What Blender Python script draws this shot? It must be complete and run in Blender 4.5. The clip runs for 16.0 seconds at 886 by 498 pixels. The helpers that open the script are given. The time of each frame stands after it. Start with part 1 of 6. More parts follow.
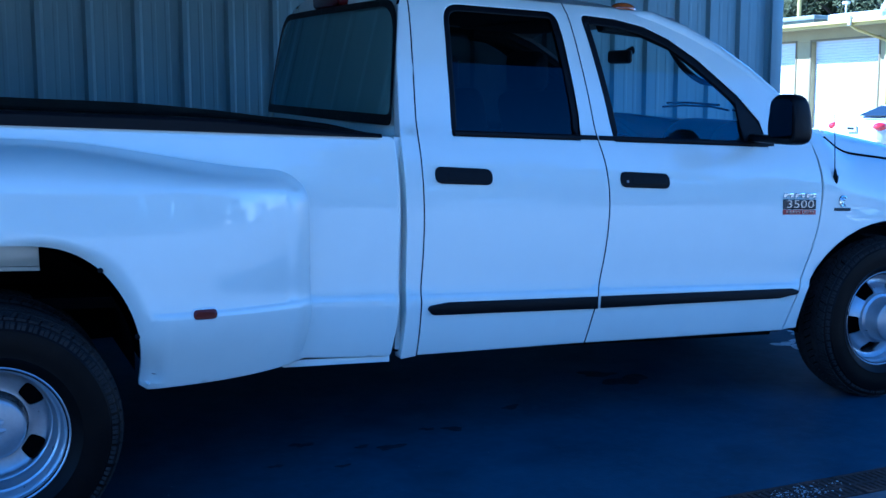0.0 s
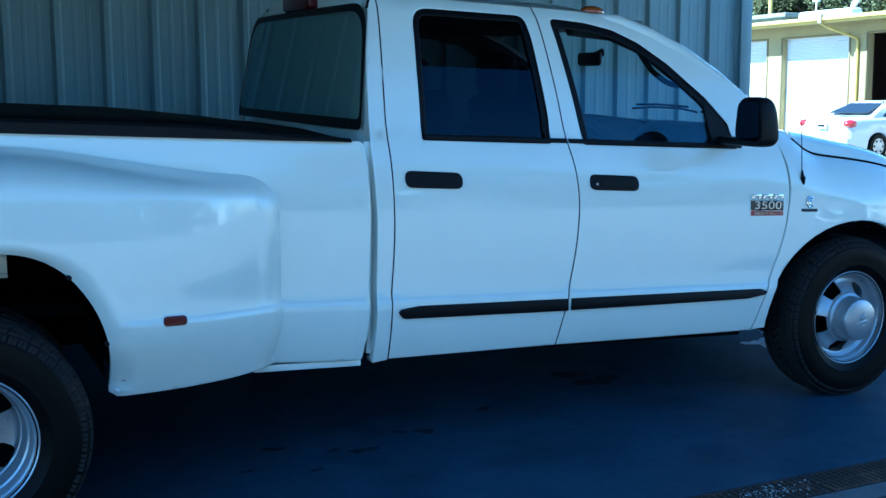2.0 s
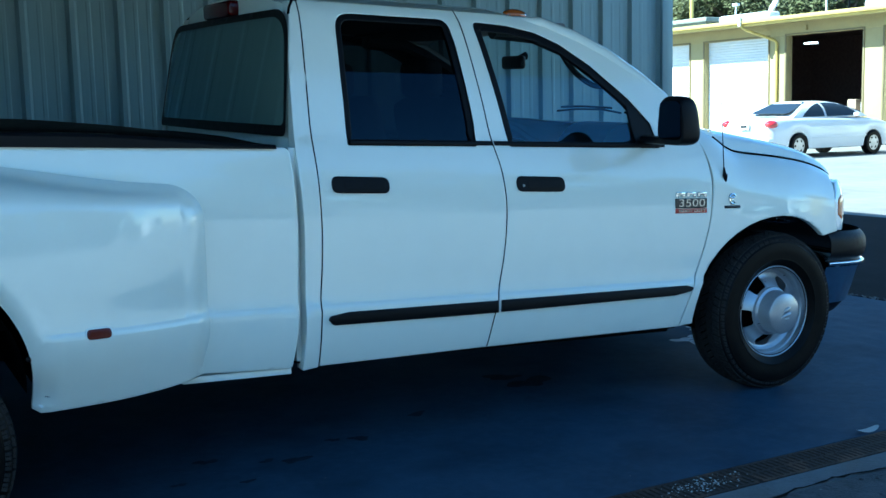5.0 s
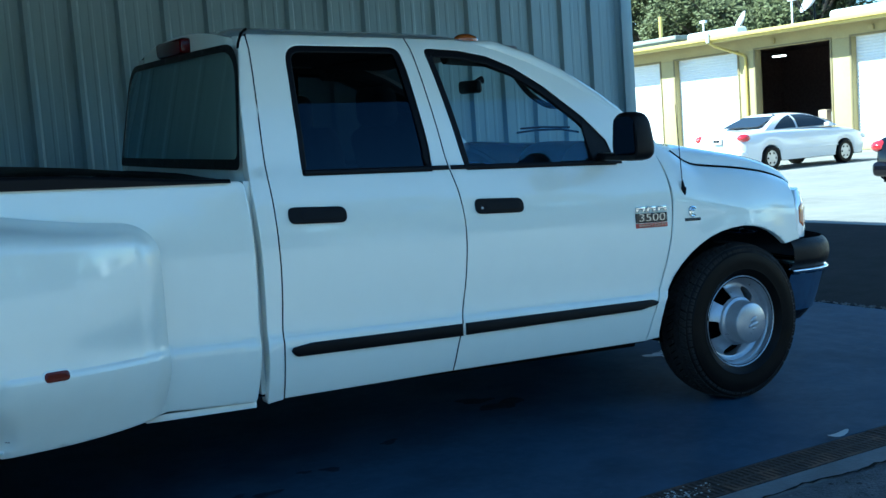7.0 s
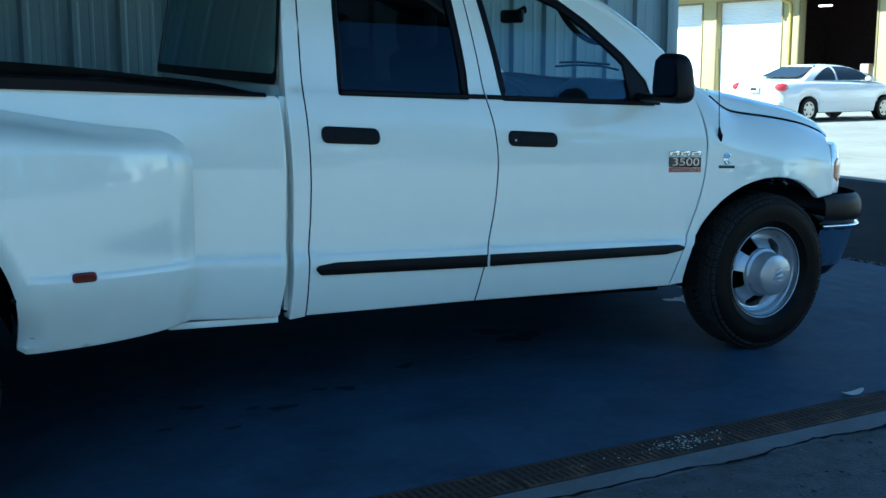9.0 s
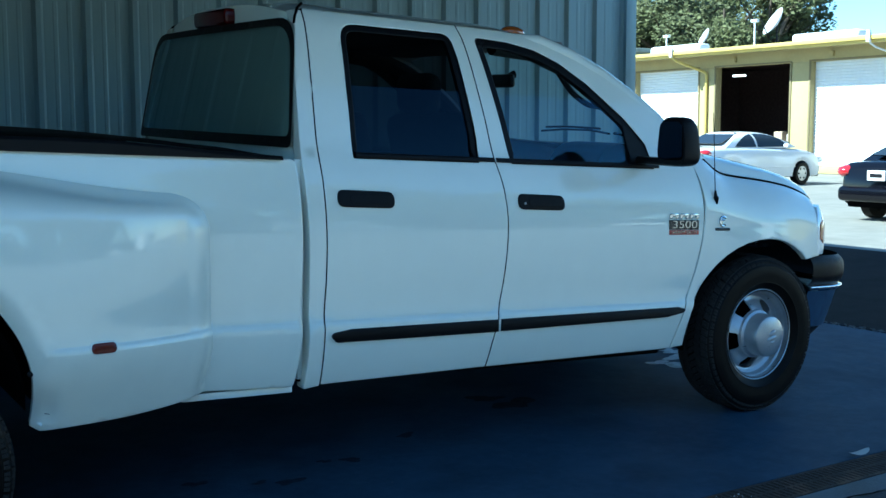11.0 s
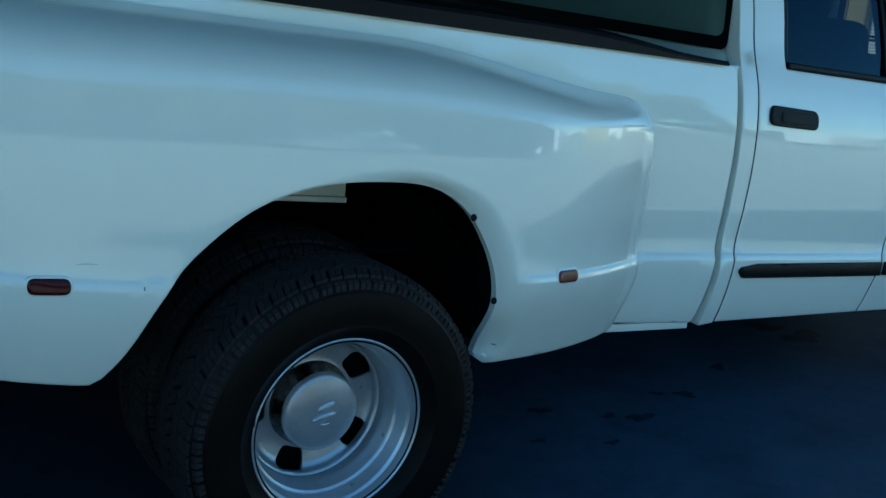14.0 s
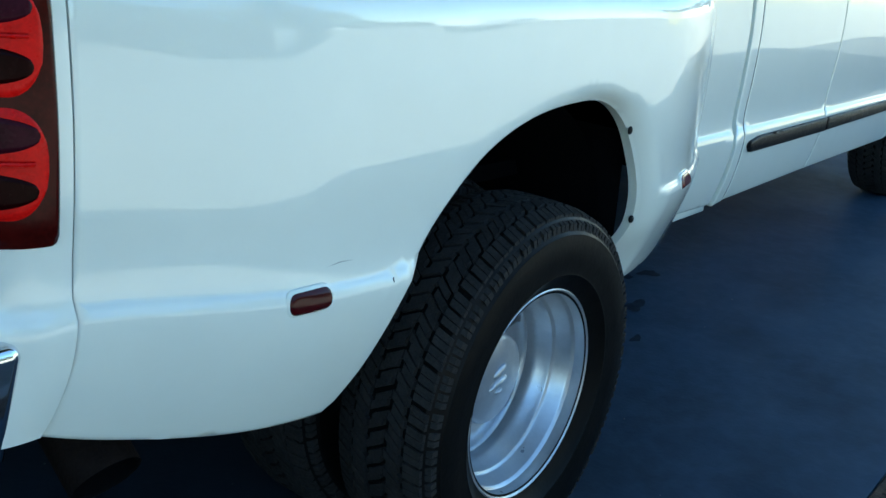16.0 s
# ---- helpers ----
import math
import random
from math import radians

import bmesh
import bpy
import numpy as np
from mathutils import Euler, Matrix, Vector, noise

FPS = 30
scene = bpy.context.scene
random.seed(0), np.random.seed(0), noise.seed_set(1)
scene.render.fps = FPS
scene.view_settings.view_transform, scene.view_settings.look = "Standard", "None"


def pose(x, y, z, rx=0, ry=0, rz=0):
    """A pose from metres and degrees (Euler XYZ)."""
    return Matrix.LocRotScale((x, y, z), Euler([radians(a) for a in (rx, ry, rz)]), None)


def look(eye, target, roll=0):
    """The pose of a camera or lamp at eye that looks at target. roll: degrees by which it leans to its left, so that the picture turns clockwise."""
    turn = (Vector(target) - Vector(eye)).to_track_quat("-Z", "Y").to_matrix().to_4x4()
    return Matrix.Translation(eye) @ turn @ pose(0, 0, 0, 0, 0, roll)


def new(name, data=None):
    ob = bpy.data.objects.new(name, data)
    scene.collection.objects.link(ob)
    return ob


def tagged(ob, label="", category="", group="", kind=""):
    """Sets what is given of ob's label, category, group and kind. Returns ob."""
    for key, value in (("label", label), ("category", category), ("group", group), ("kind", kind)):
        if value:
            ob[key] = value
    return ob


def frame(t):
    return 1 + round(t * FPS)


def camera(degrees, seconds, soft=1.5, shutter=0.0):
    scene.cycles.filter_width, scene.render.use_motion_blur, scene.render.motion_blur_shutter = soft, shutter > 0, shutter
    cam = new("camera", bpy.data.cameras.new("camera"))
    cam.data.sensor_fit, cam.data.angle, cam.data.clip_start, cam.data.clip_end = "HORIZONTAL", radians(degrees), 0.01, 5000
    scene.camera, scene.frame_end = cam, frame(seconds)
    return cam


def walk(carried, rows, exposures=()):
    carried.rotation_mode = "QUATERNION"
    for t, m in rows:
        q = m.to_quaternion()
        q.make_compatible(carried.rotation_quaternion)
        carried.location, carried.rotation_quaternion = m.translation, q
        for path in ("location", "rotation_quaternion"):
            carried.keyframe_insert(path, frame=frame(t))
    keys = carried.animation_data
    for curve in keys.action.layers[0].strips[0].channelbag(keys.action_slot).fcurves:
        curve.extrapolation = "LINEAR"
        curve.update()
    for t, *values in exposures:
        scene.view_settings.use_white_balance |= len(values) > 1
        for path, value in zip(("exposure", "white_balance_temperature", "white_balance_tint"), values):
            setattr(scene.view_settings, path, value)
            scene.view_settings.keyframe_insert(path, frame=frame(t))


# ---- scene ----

cam = camera(43.8, 16.0)
PATH = [
    (0, (-0.104, -4.923, 1.454), (0.715, -3.117, 1.192), -0.1),
    (0.5, (-0.1, -4.921, 1.46), (0.705, -3.11, 1.192), -0.0),
    (1, (-0.099, -4.919, 1.485), (0.702, -3.108, 1.205), -0.1),
    (1.5, (-0.096, -4.928, 1.48), (0.741, -3.132, 1.207), -0.4),
    (2, (-0.091, -4.94, 1.479), (0.768, -3.154, 1.213), -0.3),
    (2.5, (-0.089, -4.938, 1.495), (0.795, -3.166, 1.212), -0.6),
    (3, (-0.087, -4.928, 1.481), (0.827, -3.17, 1.209), -0.9),
    (3.5, (-0.08, -4.94, 1.477), (0.838, -3.182, 1.215), -1.3),
    (4, (-0.076, -4.943, 1.481), (0.858, -3.194, 1.22), -1.2),
    (4.5, (-0.063, -4.963, 1.475), (0.887, -3.222, 1.221), -1.3),
    (5, (-0.073, -4.943, 1.459), (0.895, -3.211, 1.207), -1.4),
    (7.3, (0.011, -5.002, 1.438), (1.008, -3.28, 1.239), -4.3),
    (7.5, (0.011, -5.003, 1.452), (1.002, -3.278, 1.244), -4.1),
    (8, (0.022, -5.022, 1.451), (1.014, -3.298, 1.243), -3.4),
    (8.5, (0.03, -5.028, 1.449), (0.99, -3.29, 1.207), -2.0),
    (9, (-0.009, -4.982, 1.444), (0.941, -3.253, 1.114), -0.1),
    (9.5, (-0.099, -4.931, 1.449), (0.89, -3.21, 1.206), 1.7),
    (9.7, (-0.123, -4.946, 1.444), (0.841, -3.208, 1.225), 1.8),
    (11.8, (-0.447, -4.413, 1.423), (0.717, -2.802, 1.201), -0.2),
    (12, (-0.49, -4.334, 1.467), (0.654, -2.716, 1.195), 1.7),
    (12.5, (-0.701, -4.197, 1.471), (0.49, -2.616, 1.184), 3.4),
    (13, (-0.92, -4.021, 1.437), (0.183, -2.383, 1.119), 4.1),
    (13.3, (-1.013, -3.793, 1.456), (0.101, -2.169, 1.109), 6.2),
    (13.5, (-1.079, -3.705, 1.441), (0.05, -2.096, 1.072), 4.4),
    (14, (-1.266, -3.425, 1.473), (-0.164, -1.821, 1.012), 6.2),
    (14.5, (-1.493, -3.172, 1.423), (-0.313, -1.681, 0.802), 4.7),
    (15, (-1.617, -2.89, 1.353), (-0.372, -1.463, 0.709), 4.8),
    (15.5, (-1.709, -2.583, 1.376), (-0.433, -1.227, 0.647), 2.5),
    (15.7, (-1.768, -2.46, 1.398), (-0.428, -1.178, 0.65), 4.5),
    (16, (-1.846, -2.267, 1.421), (-0.301, -1.173, 0.777), 4.3),
]
walk(cam, [(t, look(e, a, r)) for t, e, a, r in PATH], exposures=[
    (0.0, 1.73, 3860, 10), (1.0, 1.85, 4040, 1), (2.0, 1.90, 4320, -8), (3.0, 1.91, 4550, -11), (5.0, 1.85, 4800, -12), (9.7, 1.63, 4960, -12),
    (12.5, 1.57, 4940, -14), (13.3, 1.55, 4930, -16), (14.0, 1.51, 5060, -17), (14.6, 1.79, 5150, -17), (15.2, 2.22, 5480, -14), (16.0, 2.39, 5900, -9)])

# ---- light ----
SUN_FROM = Vector((-1.0, 0.40, 1.0)).normalized()
world = bpy.data.worlds.new("sky")
scene.world = world
world.use_nodes = True
wn = world.node_tree
sky = wn.nodes.new("ShaderNodeTexSky")
sky.sky_type = "NISHITA"
sky.sun_disc = False
sky.sun_elevation = math.asin(SUN_FROM.z)
sky.sun_rotation = math.atan2(SUN_FROM.x, SUN_FROM.y)
sky.air_density, sky.dust_density, sky.ozone_density = 1.0, 0.1, 4.0
bg = wn.nodes["Background"]
bg.inputs["Strength"].default_value = 0.09
wn.links.new(sky.outputs[0], bg.inputs["Color"])
sun = new("sun", bpy.data.lights.new("sun", "SUN"))
sun.data.energy, sun.data.angle, sun.data.color = 5.0, radians(0.5), (1.0, 0.93, 0.82)
sun.matrix_world = look(SUN_FROM * 50, (0, 0, 0))


# ---- materials ----
def mat(name, color, rough=0.5, metal=0.0, vary=0.0, scale=8.0, bump=0.0, bscale=60.0, coat=0.0, stain=None, stain_scale=1.5,
        stain_amount=0.5, spec=0.5, stretch=(1, 1, 1)):
    """A surface with variation at two scales, fine relief and optional stains."""
    m = bpy.data.materials.new(name)
    m.use_nodes = True
    nt = m.node_tree
    p = nt.nodes["Principled BSDF"]
    p.inputs["Roughness"].default_value = rough
    p.inputs["Metallic"].default_value = metal
    p.inputs["Specular IOR Level"].default_value = spec
    p.inputs["Coat Weight"].default_value = coat
    p.inputs["Coat Roughness"].default_value = 0.012
    p.inputs["Coat IOR"].default_value = 1.62
    tc = nt.nodes.new("ShaderNodeTexCoord")
    mp = nt.nodes.new("ShaderNodeMapping")
    mp.inputs["Scale"].default_value = stretch
    nt.links.new(tc.outputs["Object"], mp.inputs[0])
    out = None
    rgb = nt.nodes.new("ShaderNodeRGB")
    rgb.outputs[0].default_value = (*color, 1)
    out = rgb.outputs[0]

    def tex(sc, detail):
        n = nt.nodes.new("ShaderNodeTexNoise")
        n.inputs["Scale"].default_value, n.inputs["Detail"].default_value = sc, detail
        nt.links.new(mp.outputs[0], n.inputs["Vector"])
        return n.outputs["Fac"]

    def ramp(fac, a, b):
        r = nt.nodes.new("ShaderNodeMapRange")
        r.inputs["From Min"].default_value, r.inputs["From Max"].default_value = a, b
        nt.links.new(fac, r.inputs["Value"])
        return r.outputs[0]

    def blend(fac, a, b, amount=1.0):
        x = nt.nodes.new("ShaderNodeMix")
        x.data_type = "RGBA"
        mul = nt.nodes.new("ShaderNodeMath")
        mul.operation = "MULTIPLY"
        mul.inputs[1].default_value = amount
        nt.links.new(fac, mul.inputs[0])
        nt.links.new(mul.outputs[0], x.inputs["Factor"])
        nt.links.new(a, x.inputs["A"])
        if isinstance(b, tuple):
            x.inputs["B"].default_value = (*b, 1)
        else:
            nt.links.new(b, x.inputs["B"])
        return x.outputs["Result"]

    if vary:
        out = blend(ramp(tex(scale, 6), 0.35, 0.7), out, tuple(c * (1 - vary) for c in color))
        out = blend(ramp(tex(scale * 9, 4), 0.4, 0.75), out, tuple(min(1, c * (1 + 0.6 * vary)) for c in color), 0.6)
        rr = nt.nodes.new("ShaderNodeMapRange")
        rr.inputs["To Min"].default_value, rr.inputs["To Max"].default_value = max(0.02, rough - 0.12), min(1, rough + 0.12)
        nt.links.new(tex(scale * 3, 3), rr.inputs["Value"])
        nt.links.new(rr.outputs[0], p.inputs["Roughness"])
    if stain:
        out = blend(ramp(tex(stain_scale, 8), 0.52, 0.68), out, stain, stain_amount)
    nt.links.new(out, p.inputs["Base Color"])
    if bump:
        b = nt.nodes.new("ShaderNodeBump")
        b.inputs["Strength"].default_value = bump
        b.inputs["Distance"].default_value = 0.01
        nt.links.new(tex(bscale, 5), b.inputs["Height"])
        nt.links.new(b.outputs[0], p.inputs["Normal"])
    return m


def grimy_shade(m, cx, cy, rx, ry, color, amount):
    """Shade and oily grime painted into a flat surface's colour, with a ragged, fading outline."""
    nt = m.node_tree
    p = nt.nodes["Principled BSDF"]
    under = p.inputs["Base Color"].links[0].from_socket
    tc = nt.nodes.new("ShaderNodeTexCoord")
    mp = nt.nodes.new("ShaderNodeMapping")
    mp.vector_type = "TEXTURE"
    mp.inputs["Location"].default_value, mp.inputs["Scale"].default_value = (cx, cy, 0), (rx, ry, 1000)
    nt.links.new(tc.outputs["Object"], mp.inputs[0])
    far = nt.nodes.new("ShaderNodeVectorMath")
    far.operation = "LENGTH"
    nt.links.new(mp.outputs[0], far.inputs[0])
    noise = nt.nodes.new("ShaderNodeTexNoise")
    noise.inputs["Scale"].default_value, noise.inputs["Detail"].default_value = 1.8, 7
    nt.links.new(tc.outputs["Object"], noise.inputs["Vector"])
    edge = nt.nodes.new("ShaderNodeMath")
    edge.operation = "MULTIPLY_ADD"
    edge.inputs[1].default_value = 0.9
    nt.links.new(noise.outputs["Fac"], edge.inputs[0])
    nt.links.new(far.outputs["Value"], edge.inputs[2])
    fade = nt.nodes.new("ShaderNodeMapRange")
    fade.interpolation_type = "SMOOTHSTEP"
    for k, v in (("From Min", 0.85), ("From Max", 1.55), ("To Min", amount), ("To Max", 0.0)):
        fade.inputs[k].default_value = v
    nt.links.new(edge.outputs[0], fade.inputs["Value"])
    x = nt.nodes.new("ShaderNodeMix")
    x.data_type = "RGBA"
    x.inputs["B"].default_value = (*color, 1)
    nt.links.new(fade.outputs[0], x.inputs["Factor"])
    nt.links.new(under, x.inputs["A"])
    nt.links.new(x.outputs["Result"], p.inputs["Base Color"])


def glass_mat(name, tint, gloss=1.0, f0=0.023):
    """Thin window glass: clear or tinted, with a mirror-like sheen."""
    m = bpy.data.materials.new(name)
    m.use_nodes = True
    nt = m.node_tree
    nt.nodes.remove(nt.nodes["Principled BSDF"])
    tr = nt.nodes.new("ShaderNodeBsdfTransparent")
    tr.inputs[0].default_value = (*tint, 1)
    gl = nt.nodes.new("ShaderNodeBsdfGlossy")
    gl.inputs["Roughness"].default_value = 0.01
    gl.inputs["Color"].default_value = (0.52 * gloss, 0.74 * gloss, gloss, 1)
    lw = nt.nodes.new("ShaderNodeLayerWeight")
    lw.inputs[0].default_value = 0.5
    pw = nt.nodes.new("ShaderNodeMath")
    pw.operation = "POWER"
    pw.inputs[1].default_value = 5.0
    fr = nt.nodes.new("ShaderNodeMapRange")
    fr.inputs["To Min"].default_value, fr.inputs["To Max"].default_value = f0, 1.0
    nt.links.new(lw.outputs["Facing"], pw.inputs[0])
    nt.links.new(pw.outputs[0], fr.inputs["Value"])
    mx = nt.nodes.new("ShaderNodeMixShader")
    nt.links.new(fr.outputs[0], mx.inputs[0])
    nt.links.new(tr.outputs[0], mx.inputs[1])
    nt.links.new(gl.outputs[0], mx.inputs[2])
    nt.links.new(mx.outputs[0], nt.nodes["Material Output"].inputs[0])
    return m


PAINT = mat("white_paint", (0.80, 0.82, 0.73), 0.35, vary=0.03, scale=1.2, coat=1.0)
TRIM = mat("black_trim", (0.0045, 0.0045, 0.0055), 0.45, vary=0.3, scale=12, bump=0.15, bscale=400, spec=0.15)
DASH = mat("dash_grey", (0.016, 0.016, 0.018), 0.6, vary=0.2, scale=30, bump=0.2, bscale=300)
SHELL = mat("dark_shell", (0.003, 0.003, 0.0035), 0.9, vary=0.3, spec=0.04)
RUBBER = mat("tyre_rubber", (0.004, 0.0037, 0.0034), 0.42, vary=0.35, scale=9, bump=0.06, bscale=120, stain=(0.018, 0.0125, 0.009), stain_scale=4, stain_amount=0.4, spec=0.10)
TREAD = mat("tread_rubber", (0.025, 0.0228, 0.021), 0.75, vary=0.4, scale=20, bump=0.3, bscale=150, spec=0.15)
GROOVE = mat("groove_rubber", (0.005, 0.0048, 0.0045), 0.9, vary=0.3, scale=20, spec=0.05)
STEEL = mat("silver_wheel", (0.50, 0.51, 0.53), 0.33, 0.65, vary=0.12, scale=9, bump=0.05, bscale=120, stain=(0.25, 0.22, 0.19), stain_scale=7, stain_amount=0.25)
CHROME = mat("chrome", (0.75, 0.76, 0.78), 0.07, 1.0)
CAP_SHADE = mat("cap_shade_metal", (0.10, 0.095, 0.09), 0.28, 1.0, vary=0.2, scale=20)
COVER = mat("black_vinyl", (0.0045, 0.0045, 0.0045), 0.5, vary=0.3, scale=6, bump=0.25, bscale=180, spec=0.04)
GLASS = glass_mat("clear_glass", (0.74, 0.84, 0.84), 1.0, 0.055)
TINT = glass_mat("tinted_glass", (0.05, 0.055, 0.06), 0.9, 0.024)
SEAT = mat("grey_cloth", (0.20, 0.20, 0.205), 0.9, vary=0.25, scale=30, bump=0.3, bscale=300)
RED = mat("red_lens", (0.62, 0.004, 0.004), 0.3, vary=0.35, scale=25, spec=0.12)
DARKRED = mat("dark_red_lens", (0.045, 0.002, 0.003), 0.15, vary=0.2, scale=25, spec=0.25)
AMBER = mat("amber_lens", (0.42, 0.10, 0.012), 0.12, vary=0.2, scale=30, coat=1.0)
HEADLAMP = mat("lamp_lens", (0.78, 0.81, 0.83), 0.12, 0.25, coat=1.0)
METAL_WALL = mat("ribbed_steel", (0.305, 0.40, 0.423), 0.42, 0.15, vary=0.10, scale=1.6, stretch=(3, 3, 0.35), stain=(0.25, 0.32, 0.335), stain_scale=0.8, stain_amount=0.4)
# The dark blue base puts canopy shade and skylight tint into grey concrete.
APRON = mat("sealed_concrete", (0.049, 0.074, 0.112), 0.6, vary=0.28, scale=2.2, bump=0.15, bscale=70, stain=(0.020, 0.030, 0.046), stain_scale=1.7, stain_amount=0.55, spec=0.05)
# The shade under and behind the truck's rear, painted in with oily dirt.
grimy_shade(APRON, -0.6, -0.5, 2.1, 1.7, (0.024, 0.028, 0.032), 0.72)
LOT = mat("lot_concrete", (0.245, 0.235, 0.206), 0.85, vary=0.3, scale=0.35, bump=0.3, bscale=50, stain=(0.19, 0.183, 0.16), stain_scale=0.25, stain_amount=0.6)
ASPHALT = mat("asphalt", (0.060, 0.064, 0.070), 0.9, vary=0.6, scale=11, bump=1.0, bscale=75, stain=(0.055, 0.054, 0.05), stain_scale=2.5, stain_amount=0.5)
STRIP = mat("concrete_edge", (0.120, 0.125, 0.130), 0.85, vary=0.3, scale=5, bump=0.4, bscale=90, stain=(0.09, 0.085, 0.075), stain_scale=3, stain_amount=0.7)
RUST = mat("rusty_iron", (0.036, 0.024, 0.017), 0.85, 0.2, vary=0.5, scale=14, bump=0.7, bscale=120, stain=(0.14, 0.075, 0.04), stain_scale=6, stain_amount=0.6)
PIPE = mat("pipe_rust", (0.017, 0.0115, 0.0095), 0.8, 0.2, vary=0.4, scale=20, bump=0.3, bscale=120, spec=0.1)
CREAM = mat("cream_wall", (0.40, 0.335, 0.158), 0.8, vary=0.10, scale=1.2, bump=0.2, bscale=30)
YELLOW = mat("yellow_fascia", (0.58, 0.45, 0.12), 0.6, vary=0.12, scale=2)
DOORWHITE = mat("white_door", (0.72, 0.72, 0.70), 0.55, vary=0.08, scale=1)
DARKROOM = mat("dark_inside", (0.17, 0.12, 0.11), 0.9, vary=0.4)
LEAF = mat("foliage", (0.10, 0.11, 0.035), 0.7, vary=0.5, scale=1.5)
BARK = mat("bark", (0.11, 0.085, 0.06), 0.9, vary=0.4, scale=6, bump=0.8, bscale=25)
SEDANWHITE = mat("sedan_white", (0.78, 0.78, 0.76), 0.3, coat=1.0)
CARBLACK = mat("car_black", (0.003, 0.003, 0.005), 0.15, spec=0.3)
# Amber lens with the side marker's shade put into its colour.
SHADED_AMBER = mat("shaded_amber_lens", (0.10, 0.012, 0.008), 0.15, vary=0.2, scale=30, spec=0.35)
SMOKE = mat("smoked_lens", (0.045, 0.003, 0.002), 0.2, vary=0.5, scale=18, spec=0.12)
PLUM = mat("plum_lens", (0.035, 0.004, 0.010), 0.25, vary=0.5, scale=30, spec=0.07)
SOOT = mat("black_red_lens", (0.012, 0.001, 0.001), 0.25, vary=0.5, scale=30, spec=0.05)
# Asphalt with the building's shade put into its near-black colour.
SHADED_YARD = mat("shaded_asphalt", (0.012, 0.0125, 0.013), 0.9, vary=0.4, scale=1.5, bump=0.4, bscale=60, spec=0.08)
CANOPY = mat("dark_steel", (0.05, 0.052, 0.05), 0.7, vary=0.2, scale=0.8)
GRIT = mat("grit_grey", (0.16, 0.16, 0.155), 0.9, vary=0.3, scale=40)
DIRT = mat("channel_dirt", (0.034, 0.026, 0.020), 0.95, vary=0.5, scale=9, bump=0.8, bscale=60, stain=(0.016, 0.014, 0.013), stain_scale=5, stain_amount=0.7, spec=0.1)
PAPER = mat("pale_litter", (0.45, 0.45, 0.43), 0.8, vary=0.2, scale=40)

RAKE = 0.045


# ---- mesh helpers ----
def mesh_part(name, verts, faces, material, parent=None, label="", smooth=True, normals=None):
    me = bpy.data.meshes.new(name)
    me.from_pydata([tuple(v) for v in verts], [], [tuple(f) for f in faces])
    me.materials.append(material)
    if smooth:
        me.shade_smooth()
    if normals is not None:
        me.normals_split_custom_set(normals)
    ob = new(name, me)
    if parent is not None:
        ob.parent = parent
    if label:
        ob["label"] = label
    return ob


def part(name, bm, material, parent=None, label="", smooth=True, sharp=35):
    me = bpy.data.meshes.new(name)
    bmesh.ops.recalc_face_normals(bm, faces=bm.faces[:])
    bm.to_mesh(me)
    bm.free()
    me.materials.append(material)
    if smooth:
        me.shade_smooth()
        me.set_sharp_from_angle(angle=radians(sharp))
    ob = new(name, me)
    if parent is not None:
        ob.parent = parent
    if label:
        ob["label"] = label
    return ob


def root(name, x, y, z, label, category, group=""):
    ob = new(name)
    ob.location = (x, y, z)
    return tagged(ob, label, category, group)


def box(bm, x0, x1, y0, y1, z0, z1, bevel=0.0, m=None, seg=2):
    """A box with rounded edges, added to bm."""
    r = bmesh.ops.create_cube(bm, size=1.0)
    mat4 = Matrix.Translation(((x0 + x1) / 2, (y0 + y1) / 2, (z0 + z1) / 2)) @ Matrix.Diagonal((x1 - x0, y1 - y0, z1 - z0, 1))
    if m is not None:
        mat4 = m @ mat4
    bmesh.ops.transform(bm, matrix=mat4, verts=r["verts"])
    if bevel:
        es = list({e for v in r["verts"] for e in v.link_edges})
        bmesh.ops.bevel(bm, geom=es, offset=bevel, segments=seg, profile=0.5, affect="EDGES", clamp_overlap=True)
    return bm


def tube(bm, pts, r, n=10, caps=True):
    """A round bar along pts."""
    rings = []
    pts = [Vector(p) for p in pts]
    for i, p in enumerate(pts):
        d = (pts[min(i + 1, len(pts) - 1)] - pts[max(i - 1, 0)]).normalized()
        a = d.orthogonal().normalized() if i == 0 else (prev - d * prev.dot(d)).normalized()
        prev = a
        b = d.cross(a)
        rr = r[i] if isinstance(r, (list, tuple)) else r
        rings.append([bm.verts.new(p + a * (rr * math.cos(k * math.tau / n)) + b * (rr * math.sin(k * math.tau / n))) for k in range(n)])
    for A, B in zip(rings, rings[1:]):
        for k in range(n):
            bm.faces.new((A[k], A[(k + 1) % n], B[(k + 1) % n], B[k]))
    if caps:
        bm.faces.new(rings[0][::-1])
        bm.faces.new(rings[-1])
    return bm


def revolve(bm, profile, cx, cz, n=64, side=-1):
    """A profile of (radius, y) pairs turned round the axis through (cx, cz) along y."""
    rings = []
    for r, y in profile:
        if r < 1e-5:
            rings.append([bm.verts.new((cx, y, cz))])
        else:
            rings.append([bm.verts.new((cx + r * math.cos(k * math.tau / n), y, cz + r * math.sin(k * math.tau / n))) for k in range(n)])
    for A, B in zip(rings, rings[1:]):
        for k in range(n):
            j = (k + 1) % n
            if len(A) == 1 and len(B) == 1:
                continue
            if len(A) == 1:
                bm.faces.new((A[0], B[j], B[k]))
            elif len(B) == 1:
                bm.faces.new((A[k], A[j], B[0]))
            else:
                bm.faces.new((A[k], A[j], B[j], B[k]))
    return bm


